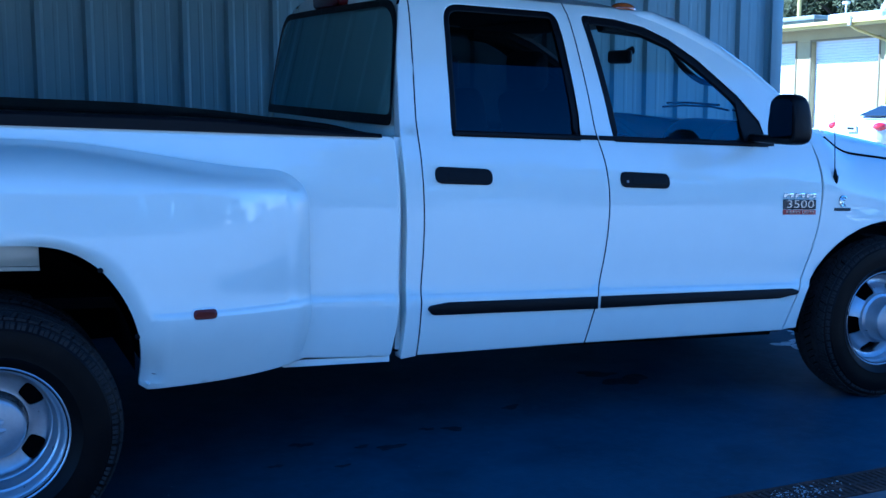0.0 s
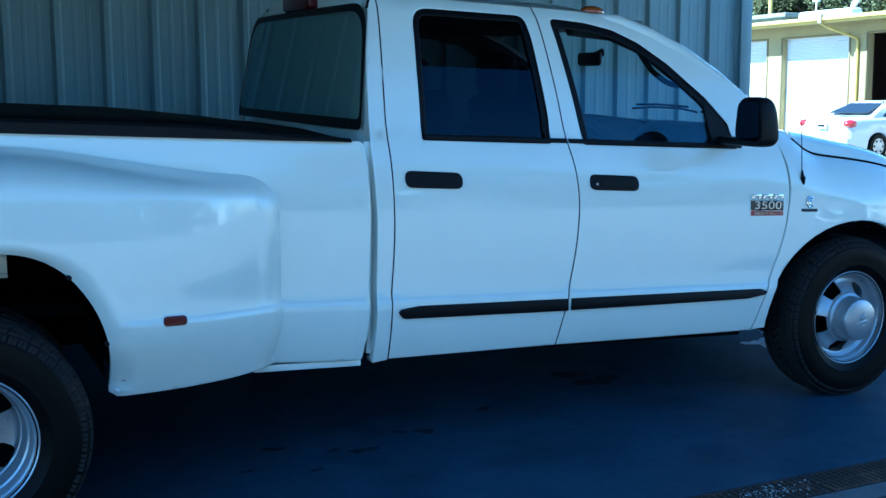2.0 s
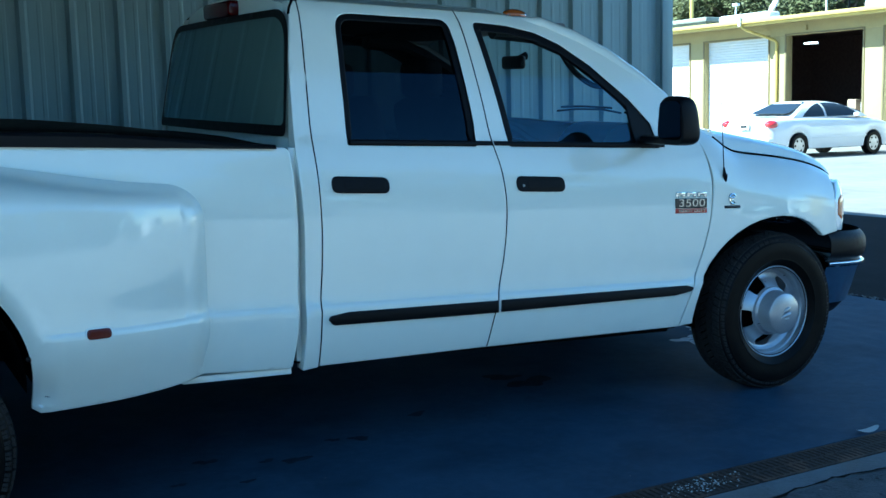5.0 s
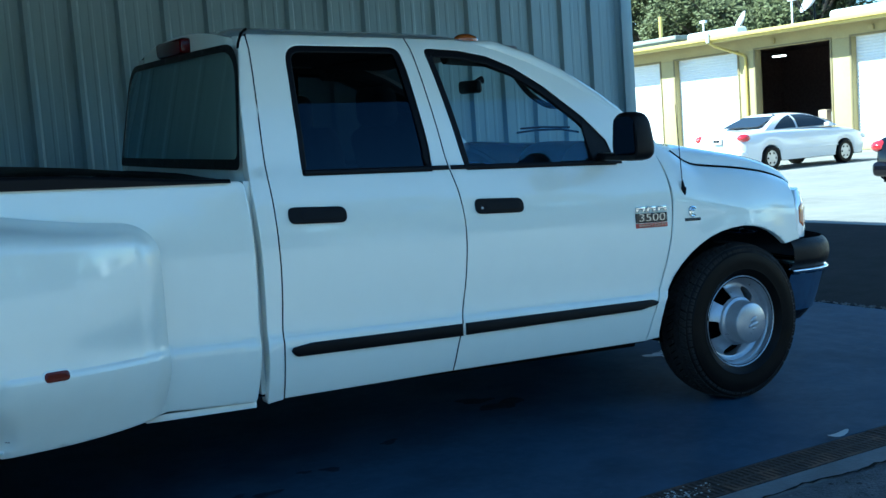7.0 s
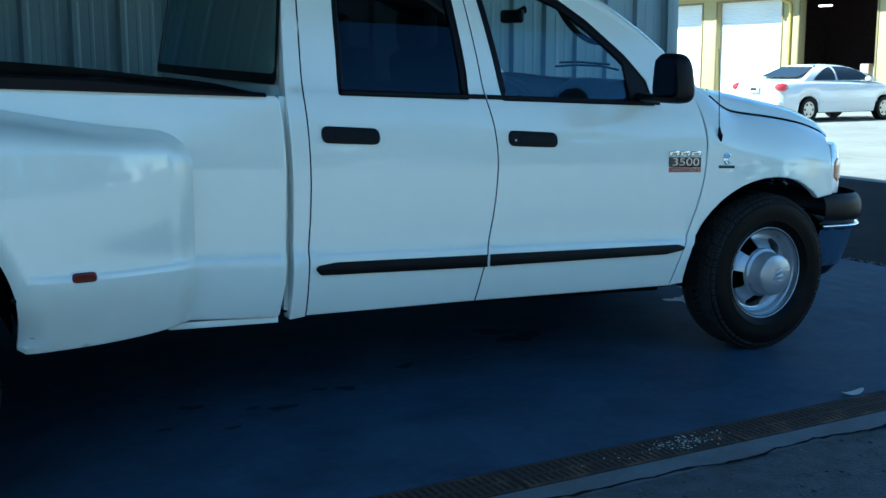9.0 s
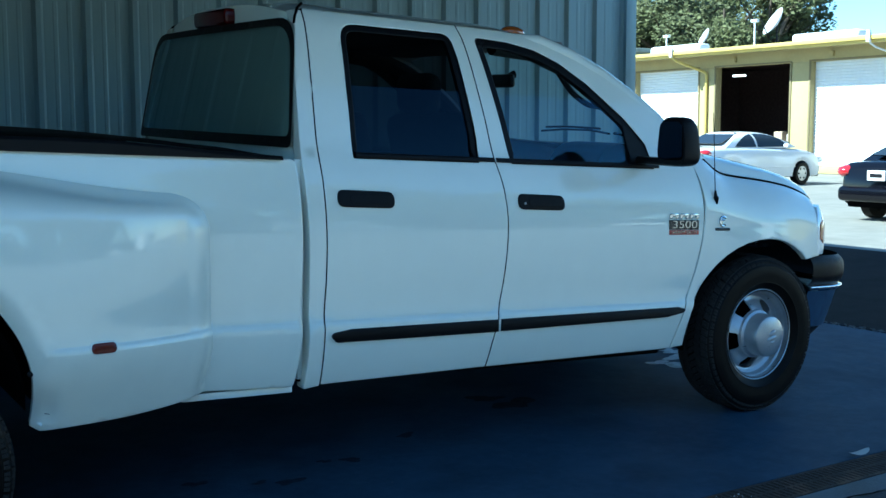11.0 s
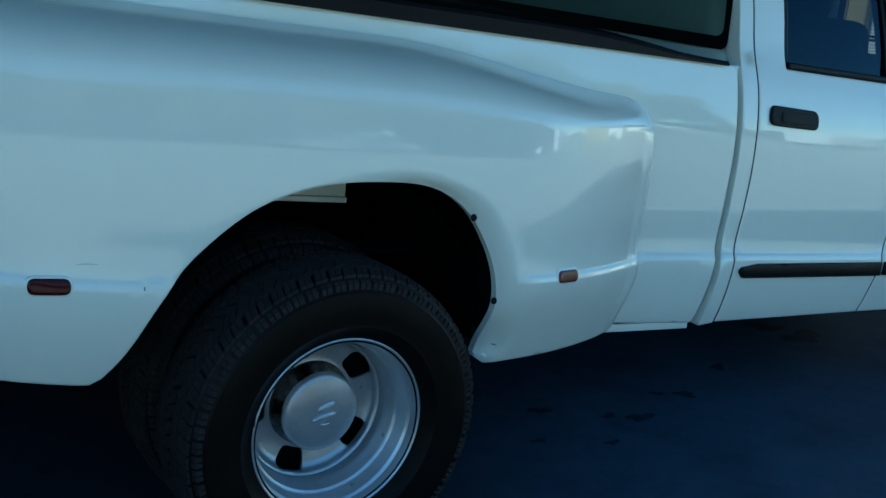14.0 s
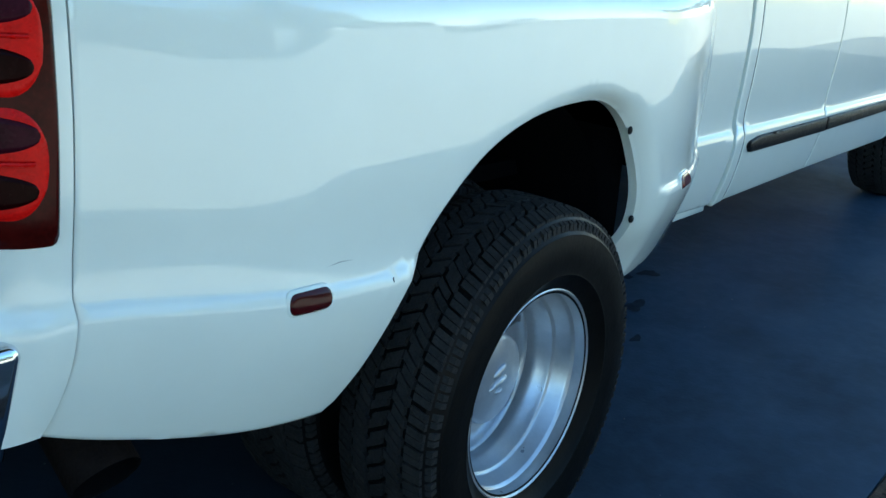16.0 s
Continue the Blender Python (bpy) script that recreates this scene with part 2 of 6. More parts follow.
def spline(xs, ys):
    """A smooth curve through points (cubic, no overshoot)."""
    xs, ys = list(xs), list(ys)
    n = len(xs)
    d = [(ys[i + 1] - ys[i]) / (xs[i + 1] - xs[i]) for i in range(n - 1)]
    m = [d[0]] + [0 if d[i - 1] * d[i] <= 0 else 2 * d[i - 1] * d[i] / (d[i - 1] + d[i]) for i in range(1, n - 1)] + [d[-1]]

    def f(x):
        if x <= xs[0]:
            return ys[0]
        if x >= xs[-1]:
            return ys[-1]
        i = max(j for j in range(n - 1) if xs[j] <= x)
        h = xs[i + 1] - xs[i]
        t = (x - xs[i]) / h
        return ((1 + 2 * t) * (1 - t) ** 2 * ys[i] + t * (1 - t) ** 2 * h * m[i] + t * t * (3 - 2 * t) * ys[i + 1] + t * t * (t - 1) * h * m[i + 1])
    return f


def smooth(a, b, x):
    t = min(1, max(0, (x - a) / (b - a)))
    return t * t * (3 - 2 * t)


def outline(points, gap=0.03):
    """A closed outline from corners (x, z, radius): corners rounded, sides cut into short pieces."""
    n, out = len(points), []
    for i in range(n):
        p0, p1, p2 = (Vector(points[(i + k) % n][:2]) for k in (-1, 0, 1))
        r = points[i][2] if len(points[i]) > 2 else 0
        a, b = (p0 - p1), (p2 - p1)
        if r <= 0 or a.length < 1e-6 or b.length < 1e-6 or abs(a.normalized().dot(b.normalized())) > 0.999:
            out.append(p1)
            continue
        half = a.angle(b) / 2
        d = min(r / math.tan(half), a.length * 0.49, b.length * 0.49)
        s, e = p1 + a.normalized() * d, p1 + b.normalized() * d
        for k in range(7):
            t = k / 6
            out.append(s * (1 - t) ** 2 + p1 * 2 * t * (1 - t) + e * t * t)
    dense = []
    for i, p in enumerate(out):
        q = out[(i + 1) % len(out)]
        k = max(1, int((q - p).length / gap))
        dense += [p.lerp(q, j / k) for j in range(k)]
    return dense


def smooth_line(pts, n=8):
    """A smooth open line through points."""
    P = [Vector(p) for p in pts]
    out = []
    for i in range(len(P) - 1):
        a, b, c, d = P[max(i - 1, 0)], P[i], P[i + 1], P[min(i + 2, len(P) - 1)]
        for k in range(n):
            t = k / n
            out.append(0.5 * ((2 * b) + (c - a) * t + (2 * a - 5 * b + 4 * c - d) * t * t + (3 * b - a - 3 * c + d) * t ** 3))
    out.append(P[-1])
    return [tuple(p) for p in out]


def inside(p, poly):
    x, y = p
    c = False
    j = len(poly) - 1
    for i in range(len(poly)):
        a, b = poly[i], poly[j]
        if (a[1] > y) != (b[1] > y) and x < (b[0] - a[0]) * (y - a[1]) / (b[1] - a[1]) + a[0]:
            c = not c
        j = i
    return c


from mathutils.geometry import delaunay_2d_cdt


def panel(name, out, S, material, parent, side=-1, holes=(), thick=0.025, step=0.06, rows=(), label="", pull=0.0025, back=False, rings=(0.007,), extra=(), rim_mat=None):
    """A sheet-metal panel: an outline in x and z (truck's own height), laid on the side surface y = side * S(x, z), with rounded, returned edges."""
    loops = [[Vector(p) for p in out]] + [[Vector(p) for p in h] for h in holes]
    pts, edges, ring_dir = [], [], []
    for li, lp in enumerate(loops):
        area = sum(a.x * b.y - b.x * a.y for a, b in zip(lp, lp[1:] + lp[:1]))
        if (area < 0) != (li > 0):
            lp.reverse()
        base, n = len(pts), len(lp)
        for i, p in enumerate(lp):
            t = (lp[(i + 1) % n] - lp[i - 1])
            o = Vector((t.y, -t.x))
            ring_dir.append(o.normalized() if o.length else Vector((0, 0)))
            pts.append(p)
            edges.append((base + i, base + (i + 1) % n))
    nb = len(pts)
    for w in rings:
        for p, d in zip(pts[:nb], ring_dir):
            q = p - d * w
            if all(inside(q, lp) == (i == 0) for i, lp in enumerate(loops)):
                pts.append(q)
    for line in extra:
        last = None
        for q in line:
            if inside(q, loops[0]) and not any(inside(q, h) for h in loops[1:]):
                pts.append(Vector(q))
                if last is not None:
                    edges.append((last, len(pts) - 1))
                last = len(pts) - 1
            else:
                last = None
    xs = [p.x for p in loops[0]]
    zs = [p.y for p in loops[0]]
    zrows = sorted(set([round(min(zs) + step * k, 4) for k in range(int((max(zs) - min(zs)) / step) + 1)] + list(rows)))
    near = np.array([tuple(p) for p in pts])
    for z in zrows:
        for k in range(int((max(xs) - min(xs)) / step) + 1):
            q = (min(xs) + step * (k + 0.5 * (len(rows) == 0 and zrows.index(z) % 2)), z)
            if inside(q, loops[0]) and not any(inside(q, h) for h in loops[1:]):
                if np.min(np.sum((near - q) ** 2, axis=1)) > 0.012 ** 2:
                    pts.append(Vector(q))
    vs, _, fs, orig, _, _ = delaunay_2d_cdt(pts, edges, [], 0, 1e-6)
    keep = []
    for f in fs:
        c = sum((vs[i] for i in f), Vector((0, 0))) / len(f)
        if inside(c, loops[0]) and not any(inside(c, h) for h in loops[1:]):
            keep.append(f)
    edge_dir = {i: ring_dir[o[0]] for i, o in enumerate(orig) if o and o[0] < nb}
    verts, nrm = [], []
    e = 0.0004
    for i, v in enumerate(vs):
        s = S(v.x, v.y)
        sx = (S(v.x + e, v.y) - S(v.x - e, v.y)) / (2 * e)
        sz = (S(v.x, v.y + e) - S(v.x, v.y - e)) / (2 * e)
        n = Vector((-sx - RAKE * sz, side, -sz)).normalized()
        if i in edge_dir and pull:
            d = edge_dir[i]
            s -= pull
            n = (n + Vector((d.x, 0, d.y)) * 0.7).normalized()
        verts.append((v.x, side * s, v.y + RAKE * (4.0 - v.x)))
        nrm.append(n)
    faces, loopn = [], []
    count = {}
    for f in keep:
        g = f if side < 0 else f[::-1]
        faces.append(tuple(g))
        loopn += [nrm[i] for i in g]
        for a, b in zip(g, g[1:] + g[:1]):
            count[(a, b)] = 1
    rim = [(a, b) for (a, b) in count if (b, a) not in count]
    for a, b in rim:
        k = len(verts)
        A, B = verts[a], verts[b]
        ia, ib = (A[0], A[1] - side * thick, A[2]), (B[0], B[1] - side * thick, B[2])
        verts += [A, B, ib, ia]
        faces.append((k + 1, k, k + 3, k + 2))
        fn = (Vector(A) - Vector(B)).cross(Vector((0, side, 0)))
        if edge_dir.get(a) is not None and fn.dot(Vector((edge_dir[a].x, 0, edge_dir[a].y))) < 0:
            fn = -fn
        fn = fn.normalized() if fn.length else Vector((0, side, 0))
        loopn += [fn] * 4
    if back:
        k = len(verts)
        verts += [(v[0], v[1] - side * thick, v[2]) for v in verts[:len(vs)]]
        for f in keep:
            g = f[::-1] if side < 0 else f
            faces.append(tuple(i + k for i in g))
            loopn += [-nrm[i] for i in g]
    ob = mesh_part(name, verts, faces, material, parent, label, normals=loopn)
    if rim_mat is not None:
        ob.data.materials.append(rim_mat)
        for i in range(len(keep), len(keep) + len(rim)):
            ob.data.polygons[i].material_index = 1
    return ob


def grid_part(name, f, nu, nv, material, parent, label="", flip=False):
    """A smooth sheet f(u, v), u and v from 0 to 1."""
    verts = [f(i / nu, j / nv) for j in range(nv + 1) for i in range(nu + 1)]
    faces = []
    for j in range(nv):
        for i in range(nu):
            a = j * (nu + 1) + i
            q = (a, a + 1, a + nu + 2, a + nu + 1)
            faces.append(q[::-1] if flip else q)
    return mesh_part(name, verts, faces, material, parent, label)


def rk(x, y, z):
    """From the truck's own height to the world: it stands nose down."""
    return (x, y, z + RAKE * (4.0 - x))


def raked(bm):
    for v in bm.verts:
        v.co.z += RAKE * (4.0 - v.co.x)
    return bm

# ---- setting ----
def slab(name, x0, x1, y0, y1, z0, z1, material, label="", kind="structure", bevel=0.0):
    bm = bmesh.new()
    box(bm, x0, x1, y0, y1, z0, z1, bevel)
    return tagged(part(name, bm, material, None, smooth=bevel > 0), label, "", "", kind)


# One sheet of ground to the horizon, the darker apron by the wall and the worn strip on it.
slab("ground", -900, 900, -900, 900, -0.6, -0.012, LOT, "sun-bleached concrete lot round the buildings")
FALL = 0.025


def apron_z(x, y):
    """The apron falls from the wall to the drain and levels out at its end."""
    return FALL * max(0.0, y + 1.0) * (1 - smooth(4.9, 6.56, x))


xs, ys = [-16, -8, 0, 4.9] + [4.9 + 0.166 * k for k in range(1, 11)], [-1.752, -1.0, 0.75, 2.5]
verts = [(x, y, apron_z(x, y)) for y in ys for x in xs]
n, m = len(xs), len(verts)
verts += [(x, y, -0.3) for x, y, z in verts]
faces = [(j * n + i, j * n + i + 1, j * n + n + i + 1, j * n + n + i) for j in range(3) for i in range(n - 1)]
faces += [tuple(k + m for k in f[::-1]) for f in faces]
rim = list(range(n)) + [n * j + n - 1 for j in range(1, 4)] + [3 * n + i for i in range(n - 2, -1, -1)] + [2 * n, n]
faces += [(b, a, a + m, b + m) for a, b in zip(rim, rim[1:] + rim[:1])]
tagged(mesh_part("apron", verts, faces, APRON, None, smooth=False), "sealed concrete apron under the truck, with shade painted into its colour", kind="structure")
# This slab paints the building's shadow onto the lot.
slab("yard_strip", 6.60, 11.3, -1.752, 14, -0.3, -0.004, SHADED_YARD, "asphalt strip beyond the canopy, with the building's shadow in its colour")
slab("joint", 6.563, 6.597, -1.752, 2.5, -0.3, -0.010, STRIP, "pale crumbled joint across the ground")
slab("concrete_edge", -16, 11.2, -2.085, -1.958, -0.3, 0.0, STRIP, "pale worn concrete edge beside the drain")
slab("asphalt_lane", -16, 11.2, -3.3, -2.09, -0.3, -0.004, ASPHALT, "rough dark asphalt lane beside the drain")
slab("drain_bed", -16, 11.2, -1.953, -1.757, -0.3, -0.0008, DIRT, "brown dirt that fills the trench drain")


def ribbed_wall(name, x0, x1, y0, h, label):
    """Steel sheet with trapezoid ribs every 0.305 m and two low ribs between, the outside towards -y."""
    prof = [(0.0, 0.032), (0.030, 0.032), (0.052, 0.0), (0.108, 0.0), (0.116, 0.0025), (0.134, 0.0025), (0.142, 0.0),
            (0.195, 0.0), (0.203, 0.0025), (0.221, 0.0025), (0.229, 0.0), (0.283, 0.0)]
    pts, x = [], x0
    while x < x1:
        pts += [(x + a, y0 - d) for a, d in prof if x + a < x1]
        x += 0.305
    pts.append((x1, y0))
    bm = bmesh.new()
    lo = [bm.verts.new((a, b, 0.03)) for a, b in pts]
    hi = [bm.verts.new((a, b, h)) for a, b in pts]
    back = [bm.verts.new((a, y0 + 0.15, z)) for a in (x0, x1) for z in (0.03, h)]
    for i in range(len(pts) - 1):
        bm.faces.new((lo[i], lo[i + 1], hi[i + 1], hi[i]))
    bm.faces.new((back[0], back[2], back[3], back[1]))
    bm.faces.new(hi + [back[3], back[1]])
    bm.faces.new([lo[-1], back[2], back[3], hi[-1]])
    bm.faces.new([lo[0], hi[0], back[1], back[0]])
    return tagged(part(name, bm, METAL_WALL, None, sharp=12), label, kind="structure")


ribbed_wall("wall_north", -16.0, 6.335, 2.53, 5.1, "grey ribbed steel wall of the workshop")
slab("wall_north_end", 6.265, 6.355, 2.69, 24, 0.0, 5.1, METAL_WALL, "end wall of the ribbed steel workshop")
slab("wall_north_back", -16.0, -15.9, 2.69, 24, 0.0, 5.1, METAL_WALL, "rear end wall of the ribbed steel workshop")
slab("roof_north", -16.05, 6.415, 2.52, 24, 5.103, 5.20, METAL_WALL, "low roof of the ribbed steel workshop")
bm = bmesh.new()
box(bm, 6.265, 6.38, 2.465, 2.50, 0.02, 5.09, 0.004)
box(bm, 6.357, 6.38, 2.503, 2.62, 0.02, 5.09, 0.004)
tagged(part("trim", bm, METAL_WALL), "pale steel corner trim of the workshop", kind="structure")

# Unseen wall, added to keep western skylight off the ground behind the truck.
slab("wall_west", -4.3, -4.1, -2.34, 2.45, 0.0, 2.9, CANOPY, "unseen dark wall added to dim the rear of the parking bay")

# The open steel canopy over the truck's bay, whose edge shows in the glass.
slab("ceiling", -11.0, 5.8, -2.34, 2.46, 2.91, 3.03, CANOPY, "flat steel canopy over the parking bay")

# The trench drain: rusty iron grates end to end, each with its bars.
gb = bmesh.new()
box(gb, 0.0, 0.98, -0.096, -0.078, -0.03, 0.0, 0.002)
box(gb, 0.0, 0.98, 0.078, 0.096, -0.03, 0.0, 0.002)
box(gb, 0.0, 0.98, -0.009, 0.009, -0.03, -0.001, 0.002)
for k in range(33):
    x = 0.006 + k * 0.03
    box(gb, x, x + 0.017, -0.078, 0.078, -0.028, -0.001)
gm = bpy.data.meshes.new("drain_grate")
gb.to_mesh(gm)
gb.free()
gm.materials.append(RUST)
for i in range(12):
    g = new("drain_grate", gm)
    g.location = (-2.0 + i * 1.0, -1.855, 0.002 + random.uniform(-0.002, 0.001))
    tagged(g, "rusty iron grate in the trench drain", "drain grate", "grates of the trench drain")

# ---- truck ----
truck = root("pickup_truck", 0, 0, 0, "white four-door dual-rear-wheel pickup truck parked beside a steel wall", "truck")

# Half widths by height: lower side with a step at 0.60, the lean of the windows above the belt.
LOW = spline([0.30, 0.36, 0.44, 0.52, 0.578, 0.592, 0.606, 0.64, 0.75, 0.88, 1.00, 1.10, 1.17, 1.215, 1.245],
             [0.940, 0.968, 0.990, 1.003, 1.007, 1.003, 0.994, 0.992, 0.997, 1.000, 0.996, 0.983, 0.966, 0.949, 0.938])
HIGH = spline([1.225, 1.26, 1.40, 1.55, 1.68, 1.76, 1.80, 1.83], [0.946, 0.930, 0.890, 0.838, 0.785, 0.742, 0.705, 0.650])
ROWS = (0.56, 0.578, 0.585, 0.592, 0.599, 0.606, 0.614, 0.63)


def side_cab(x, z):
    return LOW(z) if z < 1.235 else HIGH(z)


ARCH_R = smooth_line([(-0.575, 0.365), (-0.53, 0.43), (-0.455, 0.575), (-0.36, 0.685), (-0.245, 0.772), (-0.10, 0.822), (0.06, 0.836), (0.22, 0.824),
                      (0.335, 0.765), (0.415, 0.665), (0.460, 0.56), (0.478, 0.46), (0.480, 0.38), (0.474, 0.334)], 6)
ARCH_A = np.array(ARCH_R[:-1])
ARCH_D = np.array(ARCH_R[1:]) - ARCH_A


def arch_gap(x, z):
    """How far a point of the bed's side lies from the wheel opening's edge."""
    if not (-0.7 < x < 0.6 and z < 0.95):
        return 1.0
    p = np.array((x, z)) - ARCH_A
    t = np.clip(np.sum(p * ARCH_D, axis=1) / np.sum(ARCH_D ** 2, axis=1), 0, 1)
    return float(np.sqrt(np.min(np.sum((p - ARCH_D * t[:, None]) ** 2, axis=1))))


def bulge_top(x):
    return 1.165 - 0.085 * smooth(0.15, 1.05, x)


def bulge_front(z):
    return 1.018 - 0.045 * smooth(0.56, 0.34, z)


def bulge_soft(z):
    return 0.125 + 0.01 * smooth(0.60, 0.34, z)


TURN, WIDE = 0.035, 0.9


def tall(x):
    return 1.4 - 0.6 * smooth(0.25, 0.95, x)


def bulge_lines():
    """Lines of mesh points that follow the bulge's rounded top and front end."""
    pts = []
    for r in (1.012, 0.990, 0.96, 0.90, 0.80, 0.66, 0.5, 0.32, 0.15):
        line = []
        for k in range(96):
            x = -1.02 + k * 0.02
            if x < 1.018 - WIDE * TURN - 0.008:
                line.append((x, bulge_top(x) - tall(x) * 0.125 * (1 - r)))
        for k in range(17):
            a = math.pi / 2 * k / 16
            x = 1.018 + WIDE * ((TURN + 0.125 * r) * math.sin(a) - TURN)
            line.append((x, bulge_top(x) - tall(x) * (0.125 + TURN) + tall(x) * (TURN + 0.125 * r) * math.cos(a)))
        for k in range(22):
            z = line[-1][1] - 0.025
            line.append((bulge_front(z) + WIDE * bulge_soft(z) * r, z))
        pts.append(line)
    for z in ROWS[1:-1]:
        pts.append([(-1.06 + 0.03 * k, z + crease_rise(-1.06 + 0.03 * k)) for k in range(18)])
    return pts


def crease_rise(x):
    return 0.032 * smooth(-0.50, -1.02, x)


def side_bed(x, z):
    """The bed's side with the wide rear-wheel bulge."""
    s = LOW(min(z, 1.05) - crease_rise(x) * smooth(0.95, 0.72, z)) - 0.135 * max(0.0, z - 1.05) - 0.25 * max(0.0, z - 1.05) ** 2
    if 0.2 < x < 0.6 and 0.34 < z < 0.8:
        w = smooth(0.095, 0.035, arch_gap(x, z))
        s += w * (0.998 - 0.05 * smooth(0.52, 0.34, z) - s)
    top = bulge_top(x)
    front = bulge_front(z)
    a, b = (x - front) / WIDE + TURN, (z - top) / tall(x) + 0.125 + TURN
    d = math.hypot(a, b) if a > 0 and b > 0 else max(a, b)
    f = max(0.0, 1 - (max(0.0, d - TURN) / bulge_soft(z)) ** 3.2)
    rear = 1 - 0.62 * smooth(-0.62, -1.25, x) ** 1.3
    lean = 1 - 0.05 * smooth(0.75, 1.05, z) - (0.10 + 0.17 * smooth(0.25, 0.6, x)) * smooth(0.62, 0.33, z)
    fwd = smooth(0.22, 0.42, x)
    roll = max(0.0, 1 - arch_gap(x, z) / (0.038 + 0.030 * fwd)) * (0.25 + 0.75 * smooth(-0.15, 0.25, x))
    taper = 1 - 0.38 * min(1.0, max(0.0, (x - 0.42) / 0.70)) ** 2 - 0.36 * min(1.0, max(0.0, (x - 0.50) / 0.52)) ** 1.7
    return s + 0.222 * f * rear * lean * taper - (0.026 + 0.006 * fwd) * roll ** 2


EDGE = spline([3.58, 3.65, 3.72, 3.76, 3.81, 3.876, 3.985, 4.095, 4.32, 4.52, 4.60], [1.325, 1.306, 1.280, 1.257, 1.228, 1.206, 1.195, 1.187, 1.162, 1.117, 1.08])
EDGE_Y = spline([3.58, 3.8, 4.1, 4.35, 4.60], [0.862, 0.858, 0.850, 0.843, 0.815])


def side_fender(x, z):
    s = LOW(min(z, 0.95))
    ze, ye = EDGE(x), EDGE_Y(x) + 0.010
    k = smooth(3.50, 4.25, x)
    z0 = 0.995 - 0.035 * k - 0.05 * smooth(4.2, 4.6, x)
    t = min(1.0, max(0.0, (z - z0) / (ze - z0)))
    front = 0.035 * smooth(4.10, 4.56, x)
    s += 0.008 * (1 - smooth(0.44, 0.62, math.hypot(x - 4.077, z - 0.42))) - front
    round_ = 0.35 * t * t + 0.65 * (1 - math.sqrt(1 - (0.96 * t) ** 2)) / 0.72
    return s - max(0.0, s - ye) * ((1 - k) * t ** 2.4 + k * round_)


SEAM_X = spline([0.40, 0.45, 0.50, 0.56, 0.64, 0.80, 1.02, 1.25], [-1.118, -1.090, -1.068, -1.052, -1.043, -1.037, -1.032, -1.026])
BOT_R = smooth_line([(-1.094, 0.448), (-1.0, 0.416), (-0.82, 0.377), (-0.66, 0.355), (-0.60, 0.350)], 5)
BOT_F = smooth_line([(0.50, 0.318), (0.62, 0.321), (0.79, 0.329), (0.94, 0.342), (1.05, 0.358)], 5)
BED = outline([(SEAM_X(z), z) for z in (1.213, 1.1, 1.0, 0.9, 0.8, 0.7, 0.64, 0.58, 0.52)] + BOT_R + ARCH_R + BOT_F +
              [(1.11, 0.364), (1.22, 0.358), (1.462, 0.350, 0.02), (1.482, 0.50), (1.489, 0.61), (1.497, 0.92), (1.494, 1.10), (1.486, 1.213, 0.03)], 0.025)
R_SEAM = [(1.575, 0.35), (1.578, 0.48), (1.582, 0.60), (1.592, 0.75), (1.597, 0.91), (1.595, 1.10), (1.594, 1.24), (1.606, 1.45), (1.64, 1.79)]
M_SEAM = [(2.352, 0.365), (2.372, 0.48), (2.402, 0.60), (2.432, 0.76), (2.447, 0.90), (2.450, 1.0), (2.440, 1.12), (2.418, 1.25), (2.402, 1.45), (2.376, 1.80)]
F_SEAM = [(3.425, 0.375), (3.452, 0.47), (3.49, 0.57), (3.535, 0.68), (3.575, 0.79), (3.605, 0.92), (3.619, 1.06), (3.610, 1.16), (3.590, 1.25), (3.57, 1.31)]
PILLAR = [(3.57, 1.31), (3.50, 1.392), (3.40, 1.478), (3.28, 1.565), (3.12, 1.662), (2.96, 1.737), (2.80, 1.782), (2.62, 1.803)]
R_GLASS = outline([(1.742, 1.222, 0.01), (2.338, 1.222, 0.01), (2.345, 1.32), (2.328, 1.66), (2.315, 1.758, 0.05), (1.785, 1.754, 0.085), (1.76, 1.50)])
F_GLASS = outline([(2.503, 1.222, 0.01), (3.335, 1.222, 0.01), (3.305, 1.335, 0.02), (3.20, 1.447), (3.02, 1.593), (2.88, 1.68), (2.76, 1.727), (2.62, 1.750), (2.44, 1.757, 0.03)])
GAP = 0.0028


def shift(line, d):
    return [(x + d, z) for x, z in line]


def lines(*pieces):
    out = []
    for p in pieces:
        out += smooth_line(p, 5)
    return out


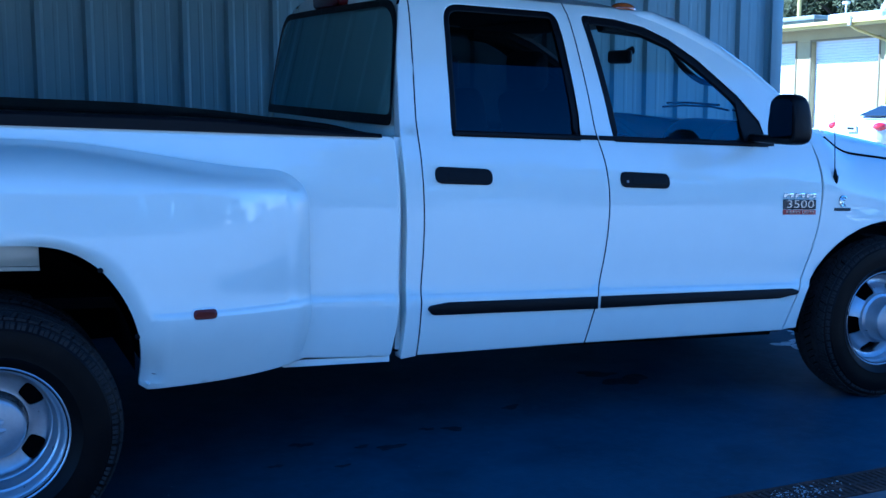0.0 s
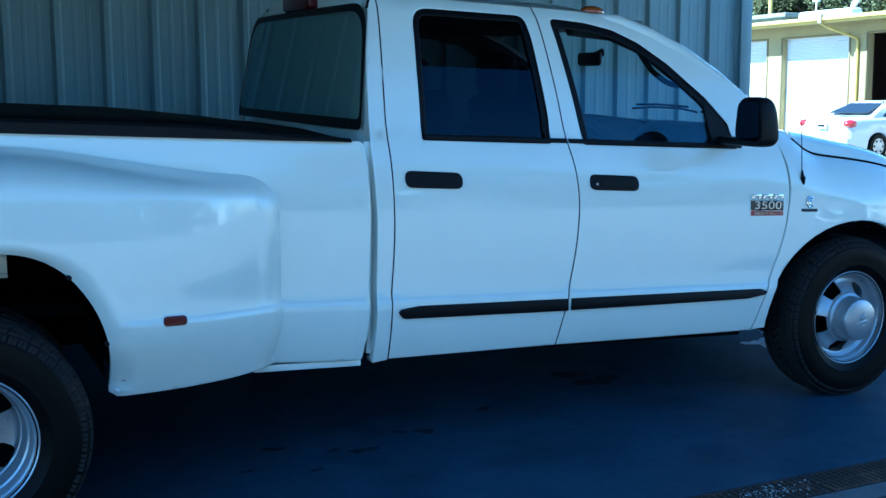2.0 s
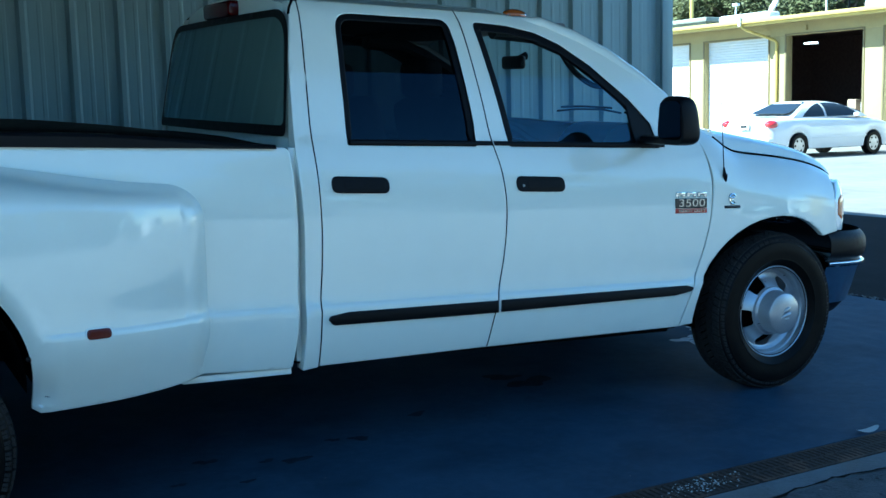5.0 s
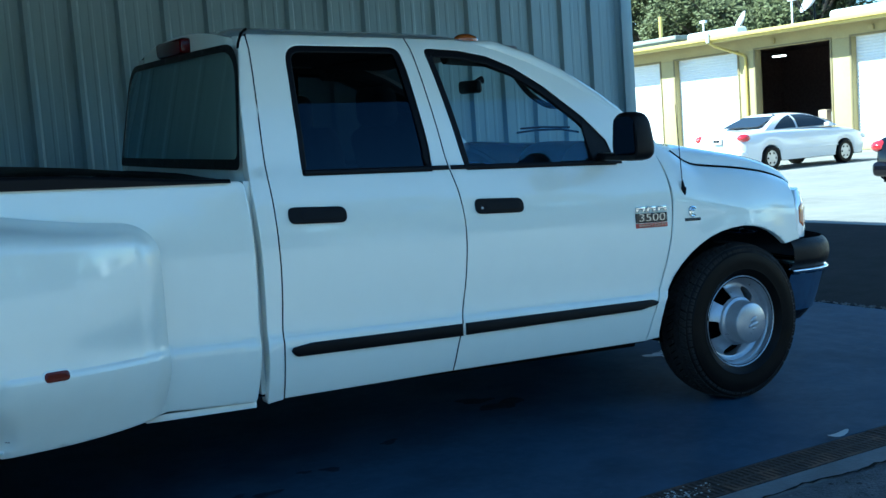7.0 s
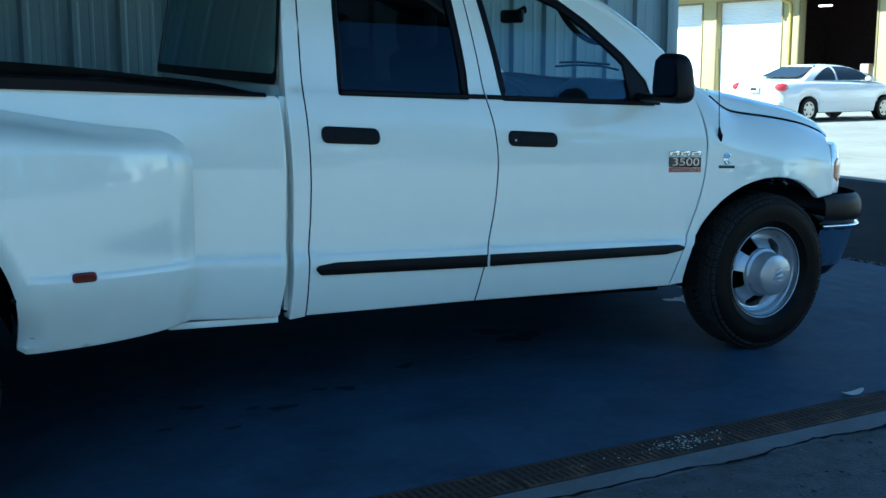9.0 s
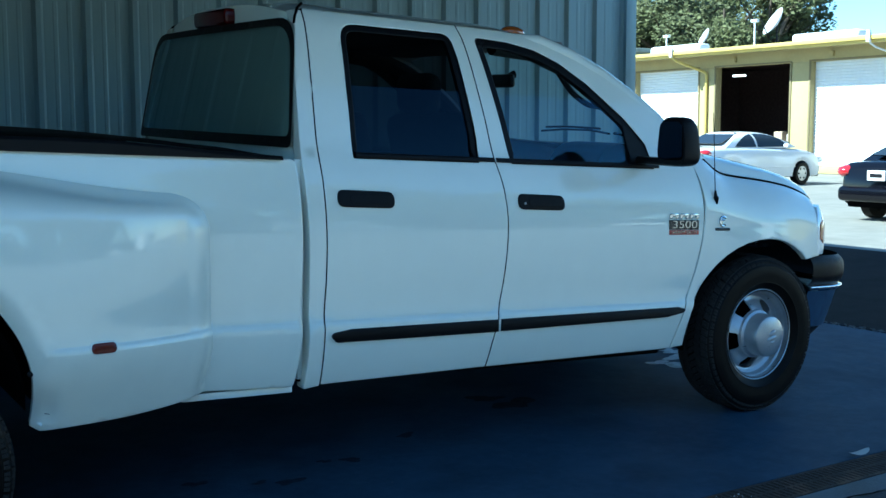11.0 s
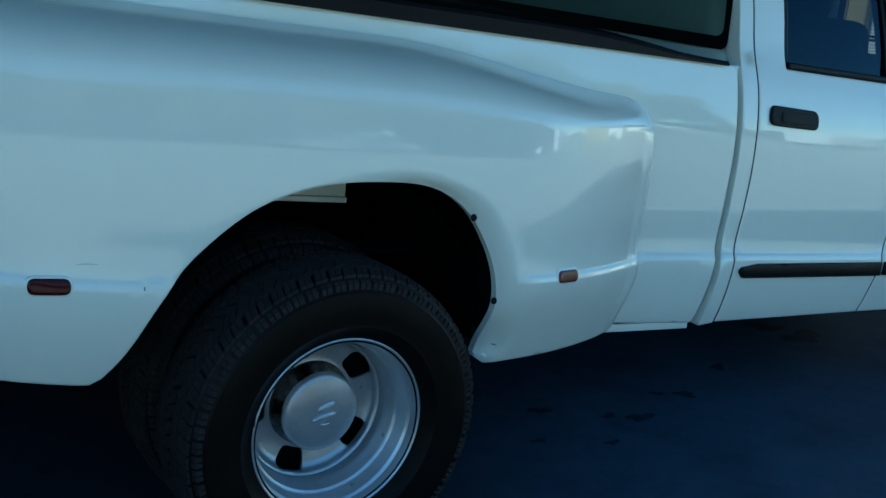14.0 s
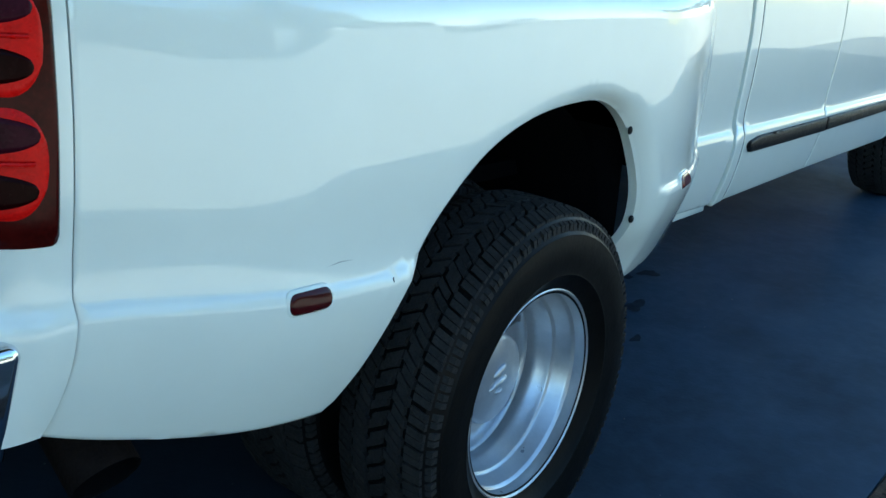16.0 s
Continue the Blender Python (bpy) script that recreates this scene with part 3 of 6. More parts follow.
for side in (-1, 1):
    panel("bed_side", BED, side_bed, PAINT, truck, side, rows=ROWS, step=0.04 if side > 0 else 0.026, thick=0.022, rings=(0.007, 0.016, 0.028, 0.044, 0.062), extra=bulge_lines())
    cab_corner = outline(lines(shift(R_SEAM, -GAP)[::-1], [(1.575 - GAP, 0.345), (1.512, 0.335)], [(1.508, 0.345), (1.519, 0.60), (1.524, 0.92), (1.518, 1.15), (1.522, 1.25), (1.55, 1.55), (1.605, 1.79)]), 0.03)
    panel("cab_corner", cab_corner, side_cab, PAINT, truck, side, rows=ROWS, thick=0.06)
    # Door edges take shell black, so the seams' shade is in their colour.
    rear_door = outline(lines(shift(R_SEAM, GAP), [(1.65, 1.80), (2.37, 1.805)], shift(M_SEAM, -GAP)[::-1], [(2.34, 0.365), (1.59, 0.35)]), 0.03)
    door_r = panel("rear_door", rear_door, side_cab, PAINT, truck, side, [R_GLASS], rows=ROWS, thick=0.045, rim_mat=SHELL)
    front_door = outline(lines(shift(M_SEAM, GAP), [(2.385, 1.806), (2.61, 1.804)], PILLAR[::-1], shift(F_SEAM, -GAP)[::-1], [(3.41, 0.375), (2.365, 0.365)]), 0.03)
    door_f = panel("front_door", front_door, side_cab, PAINT, truck, side, [F_GLASS], rows=ROWS, thick=0.045, rim_mat=SHELL)

    def inner(x, z):
        """Curved glass: leans 11 degrees at the belt and 25 at the roof."""
        d = z - 1.222
        return 0.916 - 0.203 * d - 0.25 * d * d
    panel("window_glass", R_GLASS, inner, TINT, door_r, side, thick=0.004, pull=0, label="dark tinted window glass").visible_shadow = False
    panel("window_glass", F_GLASS, inner, GLASS, door_f, side, thick=0.004, pull=0).visible_shadow = False

    # black seals round the glass: a frame that narrows the opening
    def seal(name, loop, door, w):
        c = sum((Vector(p) for p in loop), Vector((0, 0))) / len(loop)
        n = len(loop)
        hole = []
        for i, p in enumerate(loop):
            t = Vector(loop[(i + 1) % n]) - Vector(loop[i - 1])
            o = Vector((t.y, -t.x)).normalized()
            if (Vector(p) - c).dot(o) < 0:
                o = -o
            hole.append(Vector(p) - o * w * (0.5 if p[1] < 1.24 else 1.0))
        panel(name, loop, lambda x, z: side_cab(x, z) - 0.009, TRIM, door, side, [hole], thick=0.026, pull=0.001, step=0.5)
    seal("window_seal", R_GLASS, door_r, 0.028)
    seal("window_seal", F_GLASS, door_f, 0.036)
    for nm, x0, x1, dr in (("belt_moulding", 1.752, 2.414, door_r), ("belt_moulding", 2.426, 3.36, door_f)):
        panel(nm, outline([(x0, 1.227), (x1, 1.227), (x1, 1.246), (x0, 1.246)]), lambda x, z: 0.951 - 0.3 * max(0, z - 1.232), TRIM, dr, side, thick=0.02)
    # rub strips along the doors
    for x0, x1, dr, tip in ((1.604, 2.390, door_r, -1), (2.407, 3.485, door_f, 1)):
        if tip < 0:
            o = outline([(x0, 0.542, 0.016), (x0 + 0.022, 0.518, 0.02), (x1, 0.519), (x1, 0.571), (x0 + 0.09, 0.568, 0.06), (x0 + 0.010, 0.556, 0.02)])
        else:
            o = outline([(x0, 0.521), (x1 - 0.12, 0.535, 0.08), (x1 - 0.015, 0.552, 0.02), (x1, 0.566, 0.012), (x1 - 0.04, 0.578, 0.03), (x0, 0.572)])
        panel("rub_strip", o, lambda x, z: 1.021 - 6.0 * (z - 0.548) ** 2, TRIM, dr, side, thick=0.022, pull=0.004, label="black plastic rub strip")
    # door handles: a paddle in a shallow oval housing
    for cx, cz, dr, lock in ((1.772, 1.068, door_r, 0), (2.630, 1.064, door_f, 1)):
        w, h = 0.125, 0.036
        o = outline([(cx - w, cz - h + 0.006, 0.03), (cx + w, cz - h + 0.002, 0.035), (cx + w, cz + h - 0.006, 0.035), (cx - w, cz + h, 0.03)], 0.015)
        hd = panel("door_handle", o, lambda x, z: 1.004 - 0.2 * max(0, z - 1.04), TRIM, dr, side, thick=0.02, pull=0.005, step=0.03, label="black plastic pull handle")
        o = outline([(cx - w * 0.62, cz - h * 0.55, 0.02), (cx + w * 0.86, cz - h * 0.55, 0.02), (cx + w * 0.86, cz + h * 0.62, 0.02), (cx - w * 0.62, cz + h * 0.62, 0.02)], 0.015)
        panel("paddle", o, lambda x, z: 1.0085 - 0.2 * max(0, z - 1.04), TRIM, hd, side, thick=0.018, pull=0.006, step=0.03)
        if lock:
            bm = bmesh.new()
            y = side * 1.004
            revolve(bm, [(0.0, y + side * 0.004), (0.004, y + side * 0.004), (0.0055, y + side * 0.002), (0.0055, y)], cx - w * 0.78, cz + RAKE * (4 - cx), 20)
            part("lock", bm, STEEL, hd, "small metal lock cylinder")
    # front fender
    arch = [(4.077 + 0.575 * math.cos(a) * (1.0 if math.cos(a) < 0 else 0.86), 0.39 + 0.505 * math.sin(a)) for a in [math.pi * (0.985 - k * 0.965 / 22) for k in range(23)]]
    fen = outline(lines(shift(F_SEAM, GAP)) + [(3.605, 1.325)] + [(3.64 + 0.03 * k, EDGE(3.64 + 0.03 * k) - 0.004) for k in range(31)] +
                  [(4.545, 1.088), (4.515, 1.05), (4.492, 0.97), (4.492, 0.88), (4.508, 0.80), (4.47, 0.795)] + [p for p in arch[::-1] if p[1] < 0.80 and p[0] > 4.3][-1:] + [p for p in arch[::-1] if p[1] > 0.80 or p[0] < 4.0] +
                  [(3.505, 0.385), (3.44, 0.378)], 0.025)
    panel("front_fender", fen, side_fender, PAINT, truck, side, rows=ROWS + tuple(0.95 + 0.0125 * k for k in range(30)), step=0.03, thick=0.03)
    # dark inner shell behind the gaps
    cabshell = outline([(1.53, 0.36), (3.50, 0.38), (3.60, 0.9), (3.58, 1.28), (3.10, 1.63), (2.75, 1.76), (1.68, 1.76), (1.56, 1.25)], 0.05)
    panel("inner_shell", cabshell, lambda x, z: side_cab(x, z) - 0.05, SHELL, truck, side,
          [outline([(1.72, 1.20), (2.36, 1.20), (2.34, 1.74), (1.82, 1.74)]), outline([(2.49, 1.20), (3.36, 1.20), (3.22, 1.42), (2.9, 1.655), (2.7, 1.71), (2.46, 1.74)])], step=0.1)
    bm = bmesh.new()
    box(bm, 1.47, 1.56, side * 0.90 - 0.02, side * 0.90 + 0.02, 0.36, 1.20)
    box(bm, 1.50, 3.44, side * 0.90 - 0.03, side * 0.90 + 0.02, 0.36, 0.40)
    raked(bm)
    part("sill", bm, SHELL, truck)
    # Added paint-coloured filler, keeps the bed-to-cab gap from going black.
    part("cab_pillar", raked(box(bmesh.new(), 1.492, 1.535, *sorted((side * 0.90, side * 0.940)), 0.37, 1.212, 0.004)), PAINT, truck)
    part("splash_panel", raked(box(bmesh.new(), 0.486, 0.50, *sorted((side * 0.50, side * 1.115)), 0.41, 0.72, 0.004)), SHELL, truck)
    part("rocker", raked(box(bmesh.new(), 1.512, 3.40, side * 0.905 - 0.02, side * 0.905 + 0.018, 0.343, 0.368, 0.008)), SHELL, truck)
    # pale flange under the bed
    boxed_bm = raked(box(bmesh.new(), 1.03, 1.465, side * 0.90 - 0.05, side * 0.92 + 0.035, 0.325, 0.352, 0.004))
    part("bed_flange", boxed_bm, PAINT, truck)
    # wheel wells
    for cx, r, y0, y1 in ((-0.045, 0.51, 0.55, 1.09), (4.05, 0.46, 0.50, 0.90)):
        bm = bmesh.new()
        n = 28
        A = [bm.verts.new((cx + r * 1.0 * math.cos(math.pi * (k / n) * 1.06 - 0.09), side * y1, 0.40 + (r - 0.06) * math.sin(math.pi * (k / n) * 1.06 - 0.09) + RAKE * (4 - cx))) for k in range(n + 1)]
        B = [bm.verts.new((v.co.x, side * y0, v.co.z)) for v in A]
        for k in range(n):
            bm.faces.new((A[k], A[k + 1], B[k + 1], B[k]))
        bm.faces.new(B)
        part("wheel_well", bm, SHELL, truck)

# roof, one crowned sheet with rolled edges
def roof_sheet(u, v):
    x = 1.60 + (3.02 - 1.60) * u
    t = (v - 0.5) * 2
    a = abs(t)
    z0 = 1.800 - 0.07 * smooth(2.62, 3.02, x) - 0.03 * smooth(1.78, 1.60, x)
    half = 0.715 + 0.02 * smooth(2.6, 3.0, x)
    y = half * math.copysign(min(1.0, a), t)
    z = z0 + 0.072 * (1 - a ** 2.6)
    return rk(x, y, z)


grid_part("roof", roof_sheet, 36, 40, PAINT, truck)


def windscreen(u, v):
    t = (u - 0.5) * 2
    zt, zb = 1.80, 1.25
    z = zt + (zb - zt) * v
    half = 0.70 + 0.14 * v
    x = 2.96 + (3.72 - 2.96) * v ** 0.93 - 0.13 * abs(t) ** 2.2
    return rk(x, half * t, z - 0.03 * abs(t) ** 2.0)


ws = grid_part("windscreen", windscreen, 20, 12, GLASS, truck)
ws.visible_shadow = False
for side in (-1, 1):
    bm = bmesh.new()
    tube(bm, [rk(2.50, side * 0.66, 1.790), rk(2.82, side * 0.715, 1.772), rk(2.98, side * 0.735, 1.715), rk(3.14, side * 0.765, 1.640), rk(3.30, side * 0.800, 1.540), rk(3.42, side * 0.825, 1.452), rk(3.60, side * 0.86, 1.29)],
         [0.008, 0.03, 0.04, 0.042, 0.044, 0.046, 0.05], 12)
    part("a_pillar", bm, PAINT, truck)
    bm = bmesh.new()
    tube(bm, [rk(2.60, side * 0.665, 1.735), rk(2.82, side * 0.672, 1.725), rk(2.98, side * 0.69, 1.672), rk(3.14, side * 0.715, 1.595), rk(3.30, side * 0.745, 1.49), rk(3.42, side * 0.77, 1.39), rk(3.52, side * 0.79, 1.28)], 0.042, 10)
    part("pillar_trim", bm, DASH, truck)

# hood: raised in the middle, dropping to the cut line along the fenders
CROWN = spline([3.58, 3.733, 3.87, 4.08, 4.31, 4.47, 4.56, 4.60], [1.338, 1.324, 1.310, 1.279, 1.236, 1.186, 1.142, 1.098])


def hood_sheet(u, v):
    x = 3.585 + (4.60 - 3.585) * u
    t = (v - 0.5) * 2
    a = abs(t)
    k = min(1.0, (1 - a) / 0.24)
    rise = (CROWN(x) - EDGE(x)) * math.sqrt(1 - (1 - k) ** 2) - 0.010 * smooth(0.7, 0.3, a)
    nose = 0.36 * (1 - a * a) * smooth(3.9, 4.60, x)
    down = 0.03 if a > 0.999 else 0.0
    return rk(x + nose, EDGE_Y(x) * min(a / 0.985, 1.0) * math.copysign(1, t), EDGE(x) + rise - down)


hood = grid_part("hood", hood_sheet, 40, 64, PAINT, truck)
hood.data.set_sharp_from_angle(angle=radians(50))
# Black tubes stand in for the shaded gap between hood and fenders.
for side in (-1, 1):
    bm = bmesh.new()
    tube(bm, [rk(x, side * (EDGE_Y(x) + 0.008), EDGE(x) + 0.001) for x in [3.73 + 0.022 * k for k in range(40)]], 0.0055, 8)
    part("hood_seal", bm, SHELL, truck)
boxed_list = raked(box(bmesh.new(), 3.50, 4.40, -0.75, 0.75, 0.95, 1.12, 0.02))
part("engine_bay", boxed_list, SHELL, truck)

# front: headlamps, bumper, grille
for side in (-1, 1):
    def lamp_y(x, z):
        return 0.957 - 5.0 * max(0.0, x - 4.515) ** 2 - 2.2 * max(0.0, z - 0.93) ** 2 - 0.5 * max(0.0, 0.86 - z) ** 2
    o = outline([(4.497, 0.96, 0.02), (4.497, 0.88, 0.02), (4.513, 0.803, 0.01), (4.66, 0.80, 0.02), (4.80, 0.82, 0.02), (4.82, 0.98, 0.03), (4.74, 1.03, 0.02), (4.59, 1.062, 0.02), (4.524, 1.052, 0.01)], 0.02)
    hl = panel("headlight", o, lamp_y, HEADLAMP, truck, side, step=0.02, thick=0.06)
    o = outline([(4.520, 0.965, 0.02), (4.518, 0.885, 0.02), (4.555, 0.86, 0.01), (4.60, 0.88, 0.02), (4.60, 0.965, 0.02), (4.56, 0.99, 0.02)], 0.02)
    panel("turn_signal", o, lambda x, z: lamp_y(x, z) + 0.004, AMBER, hl, side, step=0.02, thick=0.01)


def bumper_sheet(z0, z1, bulge, material, name, label="", s0=1.0, s1=1.0, curl=0.03):
    def f(u, v):
        a = math.pi * (u - 0.5) * 1.0
        x = 4.455 + 0.555 * (abs(math.cos(a)) ** 0.62)
        y = 0.965 * math.copysign(abs(math.sin(a)) ** 0.62, math.sin(a))
        k = math.sin(math.pi * v)
        s = (1 - curl * (1 - k) ** 2) * (s0 + (s1 - s0) * v)
        return rk(4.40 + (x - 4.40) * s + bulge * k, y * s, z0 + (z1 - z0) * v)
    return grid_part(name, f, 60, 8, material, truck, label)


bumper_sheet(0.635, 0.795, 0.012, TRIM, "bumper_top", "black plastic bumper cap")
bumper_sheet(0.606, 0.640, 0.012, CHROME, "bumper_edge", "chrome bumper edge", 0.985, 1.0)
bumper_sheet(0.400, 0.608, 0.0, CHROME, "bumper", "chrome front bumper", 0.905, 0.980, 0.0)
bumper_sheet(0.335, 0.402, 0.0, TRIM, "air_dam", "black plastic air dam", 0.84, 0.90, 0.0)
g = raked(box(bmesh.new(), 4.55, 4.86, -0.50, 0.50, 0.78, 1.05, 0.05))
part("grille", g, CHROME, truck)

# bed: rear corners, tailgate, floor, black soft cover on rails
for side in (-1, 1):
    def corner_at(u, z, out, side=side):
        """The rounded rear corner, u from the seam round to the tailgate."""
        return rk(SEAM_X(z) - 0.0035 - 0.14 * u - out * u * 0.8, side * (side_bed(-1.04, z) + out - 0.105 * u ** 3.2), z)

    def corner(u, v):
        return corner_at(u, 0.452 + (1.213 - 0.452) * v, 0.0)
    grid_part("bed_corner", corner, 24, 60, PAINT, truck, flip=side > 0)

    def tail(z0, z1, out, u0=0.15, u1=1.0, turn=0.10, soft=0.010):
        """A lens on the corner whose near end is rounded over the share turn of its length."""
        def f(u, v):
            k = 1 - min(1.0, u / turn)
            w = 1 - (1 - math.sqrt(max(0.0, 1 - k * k))) * min(1.0, turn * 0.30 * (u1 - u0) / (z1 - z0) + 0.85 * smooth(0.15, 0.4, turn))
            z = (z0 + z1) / 2 + (z1 - z0) * (v - 0.5) * w
            edge = min(u, v, 1 - v)
            return corner_at(u0 + (u1 - u0) * u, z, out - soft * (1 - smooth(0, 0.08, edge)) ** 2)
        return f
    tl = grid_part("tail_light", tail(0.722, 1.13, 0.013), 32, 40, SMOKE, truck, "smoked red tail light with round lenses", flip=side > 0)
    for zc in (0.832, 0.982):
        lobe = grid_part("round_lens", tail(zc - 0.072, zc + 0.070, 0.016, 0.27, 1.0, 0.42, 0.004), 24, 20, RED, tl, flip=side > 0)
        grid_part("lens_shade", tail(zc - 0.060, zc - 0.007, 0.019, 0.36, 1.0, 0.85, 0.004), 20, 10, SOOT, lobe, "smoke-dark lower half of the lens", flip=side > 0)
        grid_part("lens_shade", tail(zc + 0.009, zc + 0.062, 0.019, 0.34, 1.0, 0.85, 0.004), 20, 10, PLUM, lobe, "dark plum upper half of the lens", flip=side > 0)
        part("lens_rib", tube(bmesh.new(), [corner_at(u, zc + 0.002, 0.019) for u in (0.40, 0.50, 0.61, 0.73, 0.85, 0.95)], 0.003, 8), RED, lobe)
part("tailgate", raked(box(bmesh.new(), -1.165, -1.10, -0.93, 0.93, 0.52, 1.205, 0.015)), PAINT, truck)
bm = bmesh.new()
box(bm, -1.36, -1.120, -1.130, 1.130, 0.415, 0.604, 0.02, seg=4)
for v in bm.verts:
    k = smooth(0.585, 0.43, v.co.z)
    v.co.y *= 1 - 0.028 * k
    v.co.x -= 0.012 * k
part("rear_bumper", raked(bm), CHROME, truck, "chrome rear step bumper")
for nm, b in (("bed_floor", (-1.10, 1.43, -0.86, 0.86, 0.56, 0.60)), ("bed_front", (1.43, 1.47, -0.92, 0.92, 0.56, 1.20)),
              ("bed_inner_side", (-1.10, 1.43, -0.90, -0.86, 0.84, 1.20)), ("bed_inner_side", (-1.10, 1.43, 0.86, 0.90, 0.84, 1.20))):
    part(nm, raked(box(bmesh.new(), *b)), SHELL, truck)
for side in (-1, 1):
    bm = bmesh.new()
    xs = [-1.10 + 0.11 * k for k in range(24)]
    sec = [(-0.045, 1.208), (-0.045, 1.246), (-0.038, 1.256), (0.038, 1.256), (0.045, 1.246), (0.045, 1.208)]
    loops = [[bm.verts.new((x, side * 0.935 + a, b - (0.034 * smooth(0.72, 1.43, x) if b > 1.22 else 0))) for a, b in sec] for x in xs]
    for la, lb in zip(loops, loops[1:]):
        for k in range(6):
            bm.faces.new((la[k], la[(k + 1) % 6], lb[(k + 1) % 6], lb[k]))
    bm.faces.new(loops[0])
    bm.faces.new(loops[-1][::-1])
    part("bed_rail", raked(bm), TRIM, truck, "black plastic bed rail cap")


def cover_sheet(u, v):
    x = -1.12 + (1.415 + 1.12) * u
    t = (v - 0.5) * 2
    a = abs(t)
    drop = smooth(1.0, 0.93, a) * smooth(1.0, 0.88, u)
    return rk(x, 0.925 * t, 1.258 - 0.036 * smooth(0.72, 1.43, x) * (0.7 + 0.3 * smooth(0.35, 0.95, a)) + 0.012 * drop + 0.004 * (1 - a * a) + 0.0015 * math.sin(x * 9.0) * (1 - a))


grid_part("bed_cover", cover_sheet, 60, 40, COVER, truck, "black vinyl soft bed cover")

# back of the cab with its glass
def back_x(z):
    return 1.515 + 0.085 * smooth(1.22, 1.80, z)


def back_sheet(u, v):
    t = (u - 0.5) * 2
    z = 0.40 + (1.772 + 0.070 * (1 - abs(t) ** 2.6) - 0.40) * v
    half = min(side_cab(1.55, min(z, 1.78)), 0.95 - 0.15 * smooth(0.85, 1.0, v)) - 0.004 - 0.02 * smooth(0.95, 1.0, v)
    return rk(back_x(z) + 0.06 * smooth(0.86, 1.0, abs(t)) - 0.02 * (1 - t * t), half * t, z)




def back_pane(name, loop, off, material, label="", hole=None):
    """A curved pane on the cab's back from an outline in y and z."""
    loops = [[Vector(q) for q in loop]] + ([[Vector(q) for q in hole]] if hole else [])
    pts, edges = [], []
    for lp in loops:
        k = len(pts)
        pts += lp
        edges += [(k + i, k + (i + 1) % len(lp)) for i in range(len(lp))]
    for i in range(-17, 18):
        for j in range(11):
            q = Vector((i * 0.05, 1.27 + 0.045 * j))
            if inside(q, loops[0]) and not (hole and inside(q, loops[1])):
                pts.append(q)
    vs, _, fs, _, _, _ = delaunay_2d_cdt(pts, edges, [], 0, 1e-6)
    keep = []
    for f in fs:
        c = sum((vs[i] for i in f), Vector((0, 0))) / len(f)
        if inside(c, loops[0]) and not (hole and inside(c, loops[1])):
            keep.append(tuple(f))
    front = [rk(1.487 + 0.155 * (z - 1.22) + 0.025 * (y / 0.89) ** 2 - off, y, z) for y, z in vs]
    return mesh_part(name, front, keep, material, truck, label)


def back_loop(d):
    h = [(0.893 - d, 1.252 + 1.4 * d), (0.800 - d, 1.758 - d)]
    return outline([(-h[0][0], h[0][1], 0.03), (h[0][0], h[0][1], 0.03), (h[1][0], h[1][1], 0.17), (-h[1][0], h[1][1], 0.17)])


bm = bmesh.new()
bm.from_mesh(grid_part("cab_back", back_sheet, 60, 90, PAINT, truck).data)
window = back_loop(0.014)
bmesh.ops.delete(bm, geom=[f for f in bm.faces if inside((f.calc_center_median().y, f.calc_center_median().z - RAKE * (4.0 - f.calc_center_median().x)), window)], context="FACES")
bm.to_mesh(truck.children[-1].data)
bm.free()
back_pane("rear_glass_seal", back_loop(0.0), 0.016, TRIM, hole=back_loop(0.030))
back_pane("rear_glass", back_loop(0.024), 0.013, glass_mat("rear_dark_glass", (0.40, 0.47, 0.45), 1.0, 0.05), "dark tinted rear glass")
bm = bmesh.new()
box(bm, 1.535, 1.66, -0.19, 0.19, 1.757, 1.828, 0.018, seg=3)
part("brake_light", raked(bm), DARKRED, truck, "red high brake light")
bm = bmesh.new()
r = bmesh.ops.create_uvsphere(bm, u_segments=20, v_segments=12, radius=1.0)
bmesh.ops.transform(bm, matrix=Matrix.Translation((2.76, -0.60, 1.814)) @ Matrix.Diagonal((0.062, 0.042, 0.028, 1)), verts=bm.verts)
part("roof_marker", raked(bm), AMBER, truck, "amber roof marker lamp")

# black corner plates at the front of the door glass
for side in (-1, 1):
    panel("corner_plate", outline([(3.205, 1.242), (3.335, 1.238), (3.303, 1.335), (3.185, 1.462), (3.190, 1.36)]), lambda x, z: side_cab(x, z) - 0.007, TRIM, truck, side, thick=0.01, pull=0.001, step=0.05)
    bm = tube(bmesh.new(), [rk(1.66, side * 0.675, 1.822), rk(1.625, side * 0.71, 1.800), rk(1.600, side * 0.738, 1.760), rk(1.590, side * 0.752, 1.735)], 0.006, 6)
    part("roof_seam", bm, SHELL, truck)

# mirror: arm, housing, glass
bm = bmesh.new()
r = bmesh.ops.create_uvsphere(bm, u_segments=32, v_segments=20, radius=1.0)
for v in bm.verts:
    q = [math.copysign(abs(c) ** 0.55, c) for c in v.co]
    v.co = (max(3.118, 3.160 + 0.068 * q[0] * (1 - 0.25 * q[2])), -1.265 + 0.086 * q[1] * (1 - 0.06 * q[2]), 1.353 + 0.106 * q[2])
mr = part("door_mirror", raked(bm), TRIM, truck, "black tall door mirror")
bm = bmesh.new()
pane = [(q.x, q.y) for q in outline([(-1.336, 1.272, 0.03), (-1.196, 1.272, 0.03), (-1.200, 1.436, 0.03), (-1.330, 1.436, 0.03)])]
fa, fb = ([bm.verts.new((x, a, b)) for a, b in pane] for x in (3.113, 3.119))
bm.faces.new(fa)
